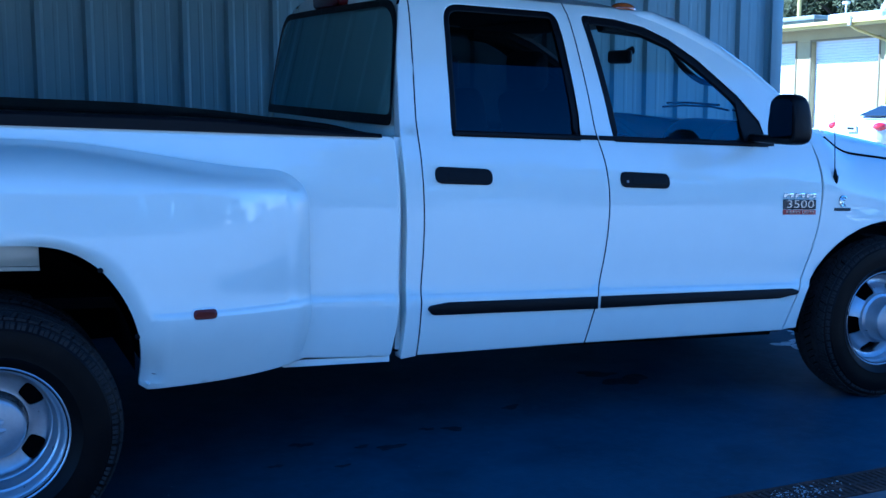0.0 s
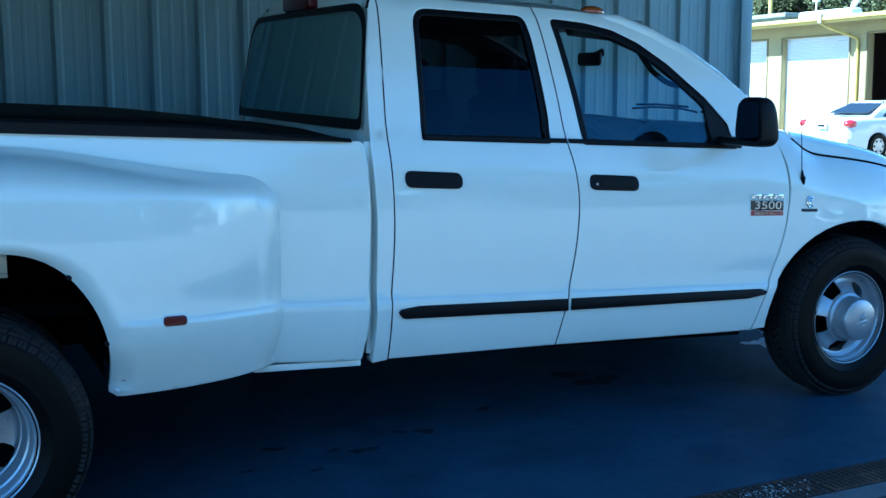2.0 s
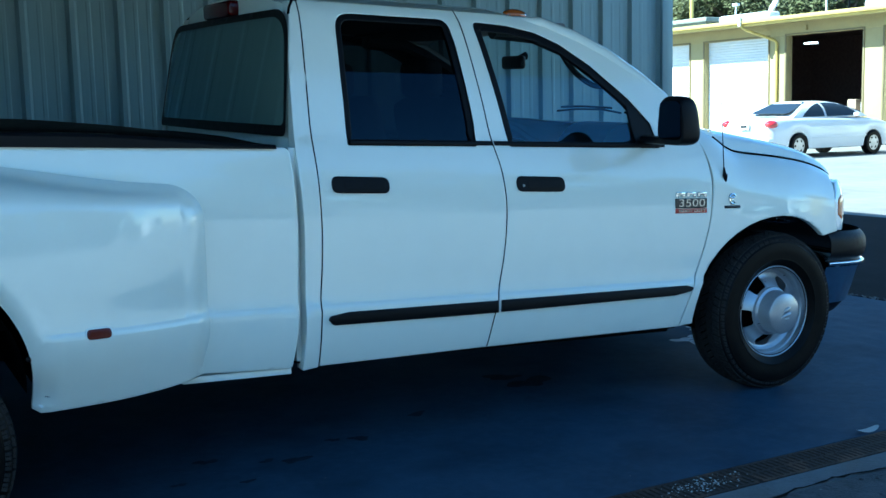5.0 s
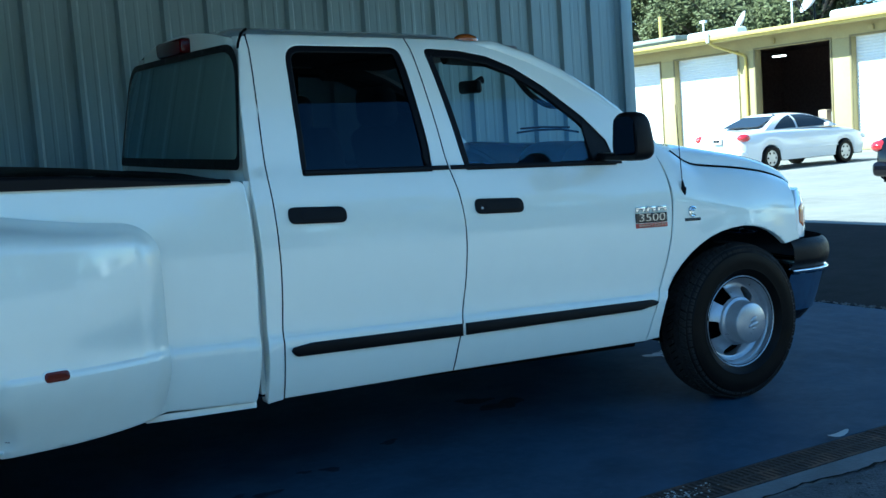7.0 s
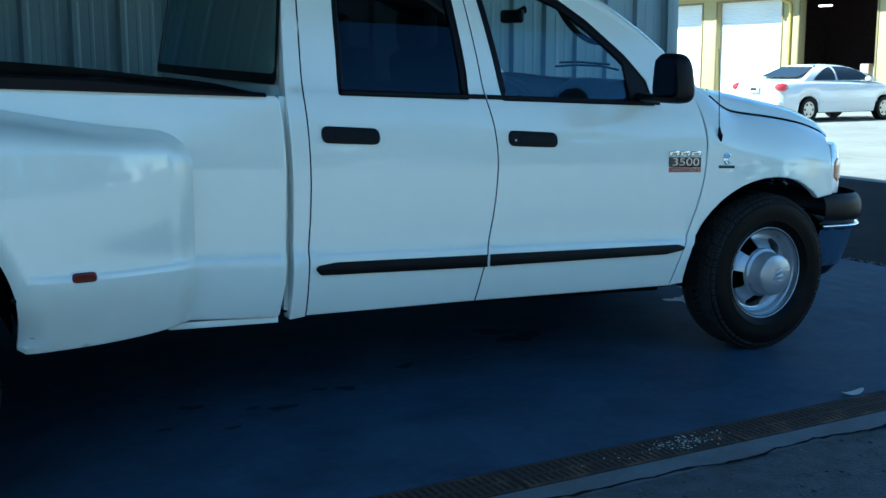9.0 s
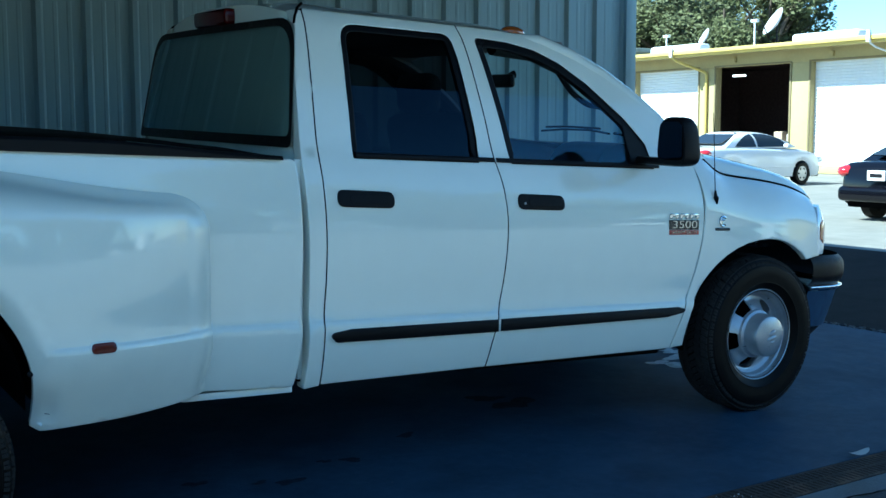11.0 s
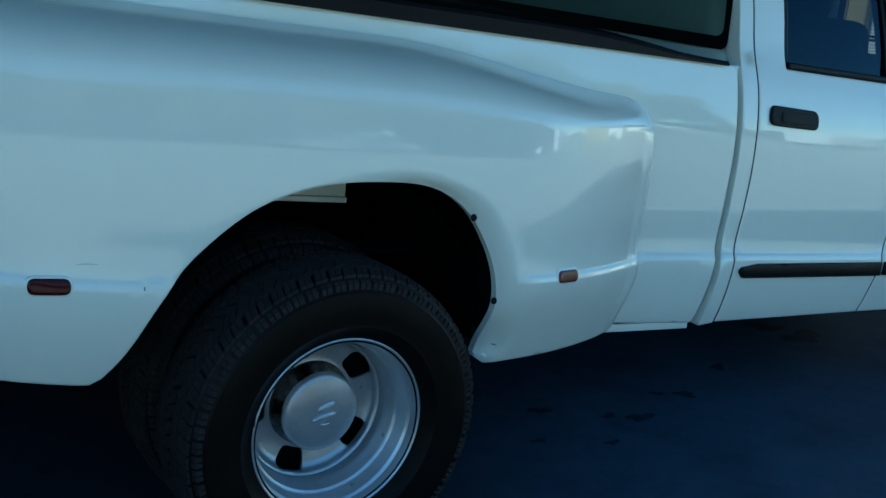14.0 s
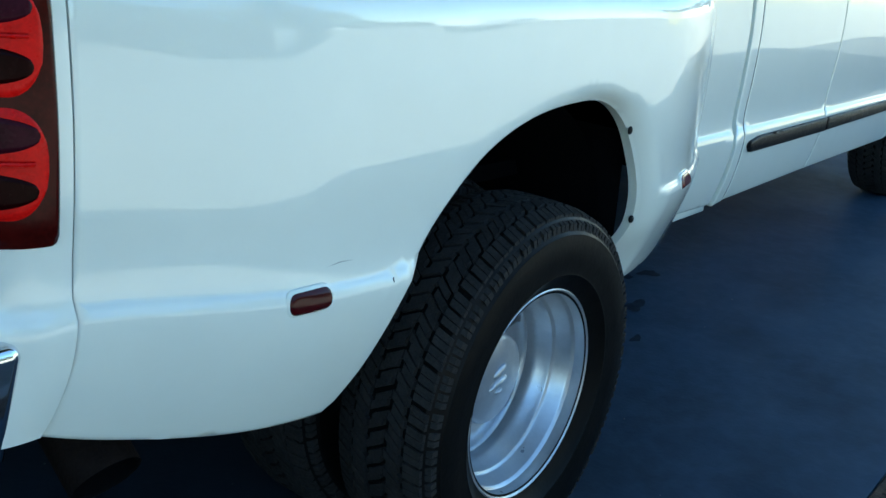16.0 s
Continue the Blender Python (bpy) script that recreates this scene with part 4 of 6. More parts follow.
bm.faces.new(fb[::-1])
for k in range(len(pane)):
    j = (k + 1) % len(pane)
    bm.faces.new((fa[k], fb[k], fb[j], fa[j]))
# The near-black mirror colour stands for the dark surroundings it reflects.
part("mirror_glass", raked(bm), mat("dark_reflection_mirror", (0.055, 0.06, 0.07), 0.06, 1.0), mr)
bm = bmesh.new()
box(bm, 3.215, 3.30, -1.19, -0.93, 1.243, 1.280, 0.015)
part("mirror_arm", raked(bm), TRIM, mr)

# side markers and badges
for cx, cz, m_ in ((0.690, 0.5955, AMBER), (-0.705, 0.597, DARKRED)):
    o = outline([(cx - 0.043, cz - 0.019, 0.017), (cx + 0.043, cz - 0.019, 0.017), (cx + 0.043, cz + 0.015, 0.017), (cx - 0.043, cz + 0.015, 0.017)], 0.006)
    panel("side_marker", o, lambda x, z: 0.5 * side_bed(x, 0.57) + 0.5 * side_bed(x, z) + 0.009, m_ if m_ is DARKRED else SHADED_AMBER, truck, -1, step=0.012, thick=0.02, pull=0.006, label="amber side marker lamp" if m_ is AMBER else "red side marker lamp")
    o = outline([(cx - 0.048, cz - 0.023, 0.021), (cx + 0.048, cz - 0.023, 0.021), (cx + 0.048, cz + 0.019, 0.021), (cx - 0.048, cz + 0.019, 0.021)], 0.006)
    panel("marker_bezel", o, lambda x, z: 0.5 * side_bed(x, 0.57) + 0.5 * side_bed(x, z) + 0.004, PAINT, truck, -1, step=0.012, thick=0.014, pull=0.004)


def lettering(name, body, size, x, y, z, material, parent, wide=1.28):
    """Raised letters on the truck's side."""
    c = bpy.data.curves.new(name, "FONT")
    c.body, c.size, c.extrude, c.align_x, c.align_y = body, size, 0.003, "CENTER", "CENTER"
    ob = new(name, c)
    me = bpy.data.meshes.new_from_object(ob)
    bpy.data.objects.remove(ob)
    me.materials.append(material)
    o = new(name, me)
    o.parent = parent
    for v in me.vertices:
        v.co.x *= wide
    o.matrix_basis = Matrix.Translation((x, y, z)) @ Euler((radians(90), radians(math.degrees(math.atan(RAKE))), 0)).to_matrix().to_4x4()
    return o


BLACKTAG = mat("badge_black", (0.015, 0.015, 0.018), 0.2)
REDTAG = mat("badge_red", (0.42, 0.05, 0.03), 0.3)
DIMCHROME = mat("dim_chrome", (0.42, 0.41, 0.40), 0.22, 1.0)
bx, bz = 3.477, 0.968
y_b = lambda x, z: side_cab(3.48, 0.97) + 0.004
badge = panel("badge", outline([(bx - 0.097, bz - 0.024, 0.004), (bx + 0.097, bz - 0.024, 0.004), (bx + 0.097, bz + 0.022, 0.004), (bx - 0.097, bz + 0.022, 0.004)]), y_b, BLACKTAG, truck, -1, thick=0.006, pull=0.001, label="chrome, black and red model badge")
panel("badge_band", outline([(bx - 0.097, bz - 0.048), (bx + 0.097, bz - 0.048), (bx + 0.097, bz - 0.026), (bx - 0.097, bz - 0.026)]), y_b, REDTAG, badge, -1, thick=0.006, pull=0.001)
for k in range(3):
    x0 = bx - 0.095 + k * 0.066
    bm = bmesh.new()
    yb = -(side_cab(3.48, 0.99) + 0.001)
    box(bm, x0, x0 + 0.016, yb - 0.006, yb, bz + 0.028, bz + 0.052, 0.002)
    box(bm, x0 + 0.040, x0 + 0.056, yb - 0.006, yb, bz + 0.028, bz + 0.052, 0.002)
    box(bm, x0, x0 + 0.056, yb - 0.007, yb, bz + 0.040, bz + 0.052, 0.002)
    part("chrome_bar", raked(bm), CHROME, badge)
zz = RAKE * (4 - bx)
lettering("number", "3500", 0.052, bx, -(side_cab(3.48, 0.97) + 0.004), bz - 0.001 + zz, DIMCHROME, badge, 1.62)
lettering("words", "HEAVY DUTY", 0.0215, bx, -(side_cab(3.48, 0.93) + 0.004), bz - 0.037 + zz, DIMCHROME, badge)
ex, ez = 3.737, 0.972
em = panel("engine_emblem", outline([(ex - 0.05, ez - 0.034), (ex + 0.05, ez - 0.034), (ex + 0.05, ez - 0.020), (ex - 0.05, ez - 0.020)]), lambda x, z: side_fender(3.74, 0.96) + 0.004, BLACKTAG, truck, -1, thick=0.006, pull=0.001, label="small chrome emblem with a dark bar")
for r0, a0, a1 in ((0.021, 0.6, 5.4), (0.008, 0.4, 5.2)):
    bm = bmesh.new()
    tube(bm, [rk(ex + r0 * math.cos(a0 + (a1 - a0) * k / 14), -(side_fender(ex, ez) + 0.003), ez + 0.012 + 1.1 * r0 * math.sin(a0 + (a1 - a0) * k / 14)) for k in range(15)], 0.0058, 8)
    part("chrome_shape", bm, CHROME, em)
# aerial
bm = bmesh.new()
tube(bm, [rk(3.703, -0.985, 1.052), rk(3.700, -0.99, 1.075), rk(3.694, -0.992, 1.098), rk(3.692, -0.992, 1.104), rk(3.690, -0.99, 1.135)], [0.002, 0.009, 0.0145, 0.009, 0.004])
tube(bm, [rk(3.690, -0.99, 1.12), rk(3.682, -0.975, 1.50)], [0.0028, 0.0018], 6)
part("aerial", bm, TRIM, truck)


# wheels
def wheel(cx, yc, side, dual_out, parent=truck):
    """A steel wheel with slots; dual_out: the dished outer rear kind, else the domed front kind. yc: half width at the tyre's middle."""
    cz = 0.398
    slots, phase = (5, 0.0) if dual_out else (5, 0.833)

    def Y(d):
        return side * (yc + d)
    tyre_prof = [(0.222, -0.088), (0.238, -0.092), (0.262, -0.108), (0.300, -0.1185), (0.335, -0.1165), (0.365, -0.106), (0.380, -0.098), (0.386, -0.092),
                 (0.3865, -0.05), (0.3875, 0.0), (0.3865, 0.05), (0.386, 0.092), (0.380, 0.098), (0.365, 0.106), (0.352, 0.1125), (0.350, 0.1150), (0.340, 0.1160), (0.337, 0.1165),
                 (0.300, 0.1185), (0.275, 0.113), (0.268, 0.1135), (0.262, 0.108), (0.238, 0.092), (0.222, 0.088)]
    bm = revolve(bmesh.new(), [(0.230, 0.078), (0.236, 0.084), (0.236, 0.092), (0.231, 0.095), (0.226, 0.091), (0.223, 0.078), (0.222, 0.066), (0.216, 0.061), (0.214, 0.058), (0.208, 0.026), (0.206, 0.023), (0.200, 0.020), (0.198, 0.016), (0.195, -0.004), (0.190, -0.010), (0.188, -0.030), (0.188, -0.075), (0.215, -0.090)], cx, cz, 64)
    for v in bm.verts:
        v.co.y = Y(v.co.y)
    wh = part("wheel", bm, STEEL, parent, "silver steel wheel with hand slots")
    # disc with slots: flat outline in polar steps, set at a depth that follows the radius
    if dual_out:
        depth = spline([0.0, 0.085, 0.095, 0.12, 0.16, 0.176, 0.184, 0.20], [-0.060, -0.060, -0.064, -0.074, -0.067, -0.058, -0.042, -0.038])
    else:
        depth = spline([0.0, 0.085, 0.11, 0.14, 0.17, 0.188, 0.208], [0.085, 0.085, 0.078, 0.055, 0.028, 0.024, 0.036])
    bm = bmesh.new()
    nr, na = 38, 200
    rr = [0.06 + ((0.190 if dual_out else 0.208) - 0.06) * i / nr for i in range(nr + 1)]
    ring = []
    half_w, half_h = (0.038, 0.029) if dual_out else (0.046, 0.034)

    def polar(k, r):
        """Grid points close to a slot's edge are moved onto it."""
        c = (round(k / na * slots + phase - 0.5) + 0.5 - phase) * math.tau / slots
        da, dr = k * math.tau / na - c, r - 0.153
        g = ((da * 0.152 / half_w) ** 4 + (dr / half_h) ** 4) ** 0.25
        if 0.93 < g < 1.07:
            da, dr = da / g, dr / g
        return c + da, 0.153 + dr
    for r in rr:
        row = []
        for k in range(na):
            ang, q = polar(k, r)
            row.append(bm.verts.new((cx + q * math.cos(ang), Y(depth(q)), cz + q * math.sin(ang))))
        ring.append(row)
    for i in range(nr):
        rm = (rr[i] + rr[i + 1]) / 2
        for k in range(na):
            ang = ((k + 0.5) / na * slots + phase) % 1.0 - 0.5
            if (ang * math.tau / slots * 0.152 / half_w) ** 4 + ((rm - 0.153) / half_h) ** 4 < 1.0:
                continue
            j = (k + 1) % na
            bm.faces.new((ring[i][k], ring[i][j], ring[i + 1][j], ring[i + 1][k]))
    geo = bmesh.ops.extrude_face_region(bm, geom=bm.faces[:])
    for v in geo["geom"]:
        if isinstance(v, bmesh.types.BMVert):
            v.co.y -= side * 0.009
    part("disc", bm, STEEL, wh, sharp=50)
    if dual_out:
        cap = [(0.104, -0.020), (0.103, -0.009), (0.099, -0.004), (0.090, -0.001), (0.05, 0.002), (0.0, 0.003)]
    else:
        cap = [(0.126, 0.064), (0.121, 0.080), (0.112, 0.085), (0.108, 0.088), (0.105, 0.150), (0.100, 0.160), (0.088, 0.166), (0.04, 0.169), (0.0, 0.170)]
    bm = revolve(bmesh.new(), cap, cx, cz, 48)
    for v in bm.verts:
        v.co.y = Y(v.co.y)
    hc = part("hub_cap", bm, STEEL, wh, "silver hub cap with a raised mark")
    if dual_out:
        # The side's dark colour carries the dim reflections of bright metal.
        bm = revolve(bmesh.new(), [(0.116, -0.088), (0.114, -0.070), (0.110, -0.058), (0.107, -0.040), (0.1045, -0.020)], cx, cz, 64)
        for v in bm.verts:
            v.co.y = Y(v.co.y)
        part("cap_side", bm, CAP_SHADE, hc, "side of the hub cap, coloured dark for the dim reflections in it")
    bm = bmesh.new()
    yo = (0.002 if dual_out else 0.169)
    for dx, dz, a, b, turn in ((0.012, 0.018, 0.026, 0.013, 0.45), (0.010, -0.008, 0.033, 0.011, 0.18), (-0.020, -0.012, 0.013, 0.007, 0.6), (0.012, -0.028, 0.014, 0.006, 0.1)):
        got = bmesh.ops.create_uvsphere(bm, u_segments=16, v_segments=8, radius=1.0)
        m_ = Matrix.Translation((cx + dx * 0.8, Y(yo), cz + dz)) @ Matrix.Rotation(-turn, 4, "Y") @ Matrix.Diagonal((a, 0.008, b, 1))
        bmesh.ops.transform(bm, matrix=m_, verts=got["verts"])
    part("raised_mark", bm, STEEL, hc)
    bm = revolve(bmesh.new(), [(0.0, -0.094 if dual_out else -0.03), (0.17, -0.094 if dual_out else -0.03), (0.186, -0.097 if dual_out else -0.035), (0.186, -0.10)], cx, cz, 40)
    for v in bm.verts:
        v.co.y = Y(v.co.y)
    part("brake_drum", bm, SHELL, wh)
    part("balance_weight", box(bmesh.new(), cx - 0.245, cx - 0.228, *sorted((Y(0.078), Y(0.099))), cz + 0.035, cz + 0.075, 0.004), TRIM, wh)

    big = 0.010 if dual_out else 0.004

    def grow(r):
        return r if r < 0.236 else 0.236 + (r - 0.236) * (1.0 + 5.2 * big)
    bm = revolve(bmesh.new(), [(grow(r), y * 1.03) for r, y in tyre_prof], cx, cz, 128)
    for v in bm.verts:
        v.co.y = Y(v.co.y)
        v.co.z = max(v.co.z, 0.002)
    ty = part("tyre", bm, RUBBER, wh, "black road tyre with worn sidewall")
    part("tread_groove", revolve(bmesh.new(), [(0.3845 + big, Y(-0.094)), (0.3868 + big, Y(-0.05)), (0.3872 + big, Y(0.0)), (0.3868 + big, Y(0.05)), (0.3845 + big, Y(0.094))], cx, cz, 128), GROOVE, ty)
    # tread: five rows of staggered slanted blocks, sipes across the shoulder lugs
    verts, faces = [], []

    def block(a0, a1, y0, y1, skew, r0, r1):
        k = len(verts)
        for r, sh in ((r0, 0.0), (r1, 0.0015)):
            for (a, y) in ((a0, y0), (a1, y0), (a1, y1), (a0, y1)):
                aa = a + skew * (y - (y0 + y1) / 2)
                yy = y + (sh if y == y0 else -sh)
                drop = 0.012 * (abs(yy) / 0.1) ** 4
                verts.append((cx + (r - drop) * math.cos(aa), Y(yy), max(0.001, cz + (r - drop) * math.sin(aa))))
        faces.extend([(k + 4, k + 5, k + 6, k + 7), (k, k + 1, k + 5, k + 4), (k + 1, k + 2, k + 6, k + 5), (k + 2, k + 3, k + 7, k + 6), (k + 3, k, k + 4, k + 7)])
    N = 66
    rt = random.Random(3)
    for i in range(N):
        w = math.tau / N
        a = (i + rt.uniform(-0.07, 0.07)) * w
        for y0, y1, off, sk in ((-0.0180, 0.0180, 0.0, -1.3), (-0.0580, -0.0240, 0.35, 1.7), (0.0240, 0.0580, 0.65, 1.7)):
            jog = rt.uniform(0.0022, 0.0038)
            for f0, f1, dy in ((0.07, 0.50, jog), (0.50, 0.93, -jog)):
                block(a + (off + f0) * w, a + (off + f1) * w, y0 + dy, y1 + dy, sk, 0.381 + big, 0.3975 + big)
        for s2 in (-1, 1):
            y0, y1 = sorted((s2 * 0.065, s2 * 0.101))
            for f0, f1 in ((0.09, 0.47), (0.52, 0.90)):
                block(a + (0.2 * s2 + f0) * w, a + (0.2 * s2 + f1) * w, y0, y1, 0.7, 0.379 + big, 0.3975 + big)
            y0, y1 = sorted((s2 * 0.098, s2 * 0.1145))
            for f0, f1 in ((0.10, 0.45), (0.54, 0.86)):
                block(a + (0.2 * s2 + f0) * w, a + (0.2 * s2 + f1) * w, y0, y1, 0.3, 0.363 + big, 0.3875 + big)
    me = mesh_part("tread", verts, faces, TREAD, ty, smooth=False)
    bmx = bmesh.new()
    bmx.from_mesh(me.data)
    bmesh.ops.recalc_face_normals(bmx, faces=bmx.faces[:])
    bmx.to_mesh(me.data)
    bmx.free()
    return wh


for side in (-1, 1):
    wheel(4.077, 0.858, side, False)
    wheel(0.0, 1.125, side, True)
    wheel(0.0, 0.820, side, True)

# under the truck: frame rails, axles, exhaust
bm = bmesh.new()
for s in (-1, 1):
    box(bm, -1.1, 4.5, s * 0.42 - 0.04, s * 0.42 + 0.04, 0.40, 0.56)
tube(bm, [(0, -1.05, 0.29), (0, 1.05, 0.29)], 0.06)
tube(bm, [(4.077, -0.80, 0.40), (4.077, 0.80, 0.40)], 0.05)
box(bm, 1.5, 3.5, -0.9, 0.9, 0.40, 0.46)
part("chassis", raked(bm), SHELL, truck)

# cabin: seats, dash, mirror, wheel, visor
def seat(y0, y1, x, name):
    bm = bmesh.new()
    box(bm, x, x + 0.52, y0, y1, 0.78, 0.94, 0.06, seg=3)
    box(bm, x - 0.10, x + 0.07, y0, y1, 0.85, 1.44, 0.06, Matrix.Translation((x, 0, 0.9)) @ Matrix.Rotation(radians(-12), 4, "Y") @ Matrix.Translation((-x, 0, -0.9)), seg=3)
    ob = part(name, raked(bm), SEAT, truck, "grey cloth seat")
    bm = bmesh.new()
    ym = (y0 + y1) / 2
    box(bm, x - 0.22, x - 0.11, ym - 0.13, ym + 0.13, 1.42, 1.60, 0.045, seg=3)
    part("headrest", raked(bm), SEAT, ob)


seat(-0.74, -0.20, 2.50, "front_seat")
seat(0.20, 0.74, 2.50, "front_seat")
seat(-0.76, 0.76, 1.80, "rear_seat")
for y in (-0.27, 0.27):
    part("headrest", raked(box(bmesh.new(), 1.69, 1.80, y - 0.16, y + 0.16, 1.335, 1.495, 0.05, seg=4)), SEAT, truck)
# The rounded hump stands in for the door mirror's dark reflection in the glass.
bm = bmesh.new()
n = 28
ra, rb = ([bm.verts.new((3.34 + 0.225 * math.copysign(abs(math.cos(a)) ** 0.8, math.cos(a)), yy, 1.10 + 0.235 * math.copysign(abs(math.sin(a)) ** 0.8, math.sin(a)))) for a in [k * math.tau / n for k in range(n)]] for yy in (-0.76, -0.40))
for k in range(n):
    bm.faces.new((ra[k], ra[(k + 1) % n], rb[(k + 1) % n], rb[k]))
bm.faces.new(ra)
bm.faces.new(rb[::-1])
box(bm, 3.40, 3.66, -0.80, 0.80, 0.95, 1.20, 0.05, seg=3)
box(bm, 3.20, 3.40, 0.22, 0.62, 1.10, 1.225, 0.05, seg=3)
part("dashboard", raked(bm), DASH, truck)
bm = bmesh.new()
c = Vector((3.08, 0.42, 1.16))
ax = Vector((0.9, 0, -0.45)).normalized()
e1, e2 = Vector((0, 1, 0)), ax.cross(Vector((0, 1, 0)))
tube(bm, [c + e1 * 0.19 * math.cos(k * math.tau / 32) + e2 * 0.19 * math.sin(k * math.tau / 32) for k in range(33)], 0.016, 8)
tube(bm, [c - e1 * 0.19, c + ax * 0.05, c + e1 * 0.19], 0.02, 8)
part("steering_wheel", raked(bm), TRIM, truck)
bm = bmesh.new()
box(bm, 3.125, 3.16, -0.10, 0.10, 1.594, 1.664, 0.02, seg=3)
tube(bm, [(3.155, 0, 1.645), (3.195, 0, 1.665), (3.22, 0, 1.668)], [0.012, 0.012, 0.022])
part("interior_mirror", raked(bm), TRIM, truck)
bm = bmesh.new()
box(bm, 2.55, 2.98, -0.70, 0.70, 1.755, 1.785, 0.01)
box(bm, 1.65, 2.6, -0.68, 0.68, 1.77, 1.80, 0.01)
part("headliner", raked(bm), SEAT, truck)
bm = bmesh.new()
for side in (-1, 1):
    tube(bm, [rk(x, side * y, z) for x, y, z in smooth_line([(2.96, 0.675, 1.662), (3.00, 0.700, 1.590), (3.05, 0.705, 1.545), (3.12, 0.710, 1.508), (3.19, 0.715, 1.500), (3.26, 0.72, 1.478)], 4)], 0.014, 8)
part("grab_handle", bm, TRIM, truck)
bm = bmesh.new()
tube(bm, [rk(3.535, 0.16, 1.384), rk(3.525, -0.04, 1.396), rk(3.515, -0.28, 1.396), rk(3.52, -0.42, 1.380)], 0.006, 6)
tube(bm, [rk(3.52, 0.10, 1.406), rk(3.512, -0.10, 1.411), rk(3.508, -0.36, 1.405)], 0.006, 6)
tube(bm, [rk(3.60, -0.60, 1.330), rk(3.555, -0.52, 1.372), rk(3.53, -0.44, 1.384)], 0.007, 6)
part("wiper", bm, TRIM, truck)

# the tailpipe that ends under the bed behind the rear wheel
tip, way = Vector((-0.915, -1.003, 0.275)), Vector((-0.05, -0.80, -0.60)).normalized()
run = [Vector((-0.80, -0.50, 0.43)), Vector((-0.86, -0.72, 0.42)), tip - way * 0.13, tip - way * 0.06, tip]
bm = tube(bmesh.new(), [rk(*p) for p in run], 0.060, 28, False)
tp = part("tailpipe", bm, PIPE, truck, "brown rusty exhaust tailpipe")
bm = tube(bmesh.new(), [rk(*p) for p in (tip, tip - way * 0.004, tip - way * 0.05, tip - way * 0.10)], [0.0598, 0.055, 0.055, 0.055], 28, False)
bm.faces.new(bm.verts[-28:])
part("pipe_bore", bm, SHELL, tp)

# small marks round the rear wheel: push clips, a scratch, a pale sheet inside the arch
for x, y, z, q in ((0.464, -1.172, 0.520, 0.006), (0.350, -1.196, 0.752, 0.004)):
    bm = bmesh.new()
    bmesh.ops.create_uvsphere(bm, u_segments=10, v_segments=6, radius=1.0)
    bmesh.ops.transform(bm, matrix=Matrix.Translation((x, y, z)) @ Matrix.Diagonal((0.010, q, 0.010, 1)), verts=bm.verts)
    part("push_clip", raked(bm), TRIM, truck)
for pts, r in (([(-0.665, 0.637), (-0.63, 0.640), (-0.60, 0.638)], [0.0002, 0.0006, 0.0002]), ([(-0.508, 0.592), (-0.508, 0.584)], 0.0010), ([(0.515, 0.376), (0.530, 0.374)], 0.0014)):
    bm = tube(bmesh.new(), [rk(x, -side_bed(x, z), z) for x, z in pts], r, 6)
    part("scratch", bm, TRIM, truck, "short dark scratch in the paint")

# the pale sheet that shows inside the arch
bm = bmesh.new()
box(bm, -0.34, 0.19, -0.805, -0.795, 0.704, 0.82, 0.003)
box(bm, -0.34, 0.19, -0.816, -0.804, 0.692, 0.708, 0.003)
ap = part("arch_plate", raked(bm), PAINT, truck, "pale painted plate inside the wheel arch")
for x in (-0.06, -0.26):
    part("bolt_hole", raked(revolve(bmesh.new(), [(0.0, -0.808), (0.009, -0.808), (0.009, -0.800)], x, 0.728, 16)), SHELL, ap)

# the truck stands on the apron's fall: its far side is a little higher
for ob in truck.children_recursive:
    if ob.type == "MESH" and ob.matrix_basis == Matrix.Identity(4):
        for v in ob.data.vertices:
            v.co.z += FALL * (v.co.y + 1.0)

# ---- far things ----
# The cream workshop row across the lot: front wall with door openings, posts, fascia, roof.
FX = 31.4
row = root("workshop_row", FX, 20, 0, "cream workshop building with white roll-up doors and a yellow eave", "building")


def rowpart(name, material, *boxes, bevel=0.006, label="", parent=None):
    bm = bmesh.new()
    for b in boxes:
        box(bm, b[0] - FX, b[1] - FX, b[2] - 20, b[3] - 20, b[4], b[5], bevel)
    return part(name, bm, material, parent or row, label)


DOOR_TOP, PITCH = 3.84, 4.36
lefts = [24.90 + PITCH * k for k in range(-7, 5)]
rowpart("wall", CREAM, (FX, FX + 0.3, -15, 50, DOOR_TOP, 4.398), (FX, FX + 0.3, 42.34 + 0.0, 50, 0, DOOR_TOP - 0.002), (FX, FX + 0.3, -15, lefts[0] - 3.45, 0, DOOR_TOP - 0.002), bevel=0)
for k, y in enumerate(lefts[:-1]):
    rowpart("pier", CREAM, (FX, FX + 0.3, y, y + PITCH - 3.45, 0, DOOR_TOP - 0.002), bevel=0.01)
for y in lefts:
    if abs(y - 24.90) < 0.1:
        continue
    def slats(u, v, y=y):
        z = 0.25 + 3.62 * v
        return (0.235 - 0.022 * abs(math.sin(math.pi * v * 36)) ** 0.6, y - 3.447 - 20 + 3.444 * u, z)
    grid_part("roll_up_door", slats, 1, 216, DOORWHITE, row, "white slatted roll-up door, shut")
    rowpart("door_sill", CREAM, (FX - 0.06, FX + 0.28, y - 3.44, y - 0.01, 0, 0.246))
rowpart("eave_soffit", CREAM, (FX - 1.02, FX + 0.35, -15.2, 50.2, 4.30, 4.36), bevel=0)
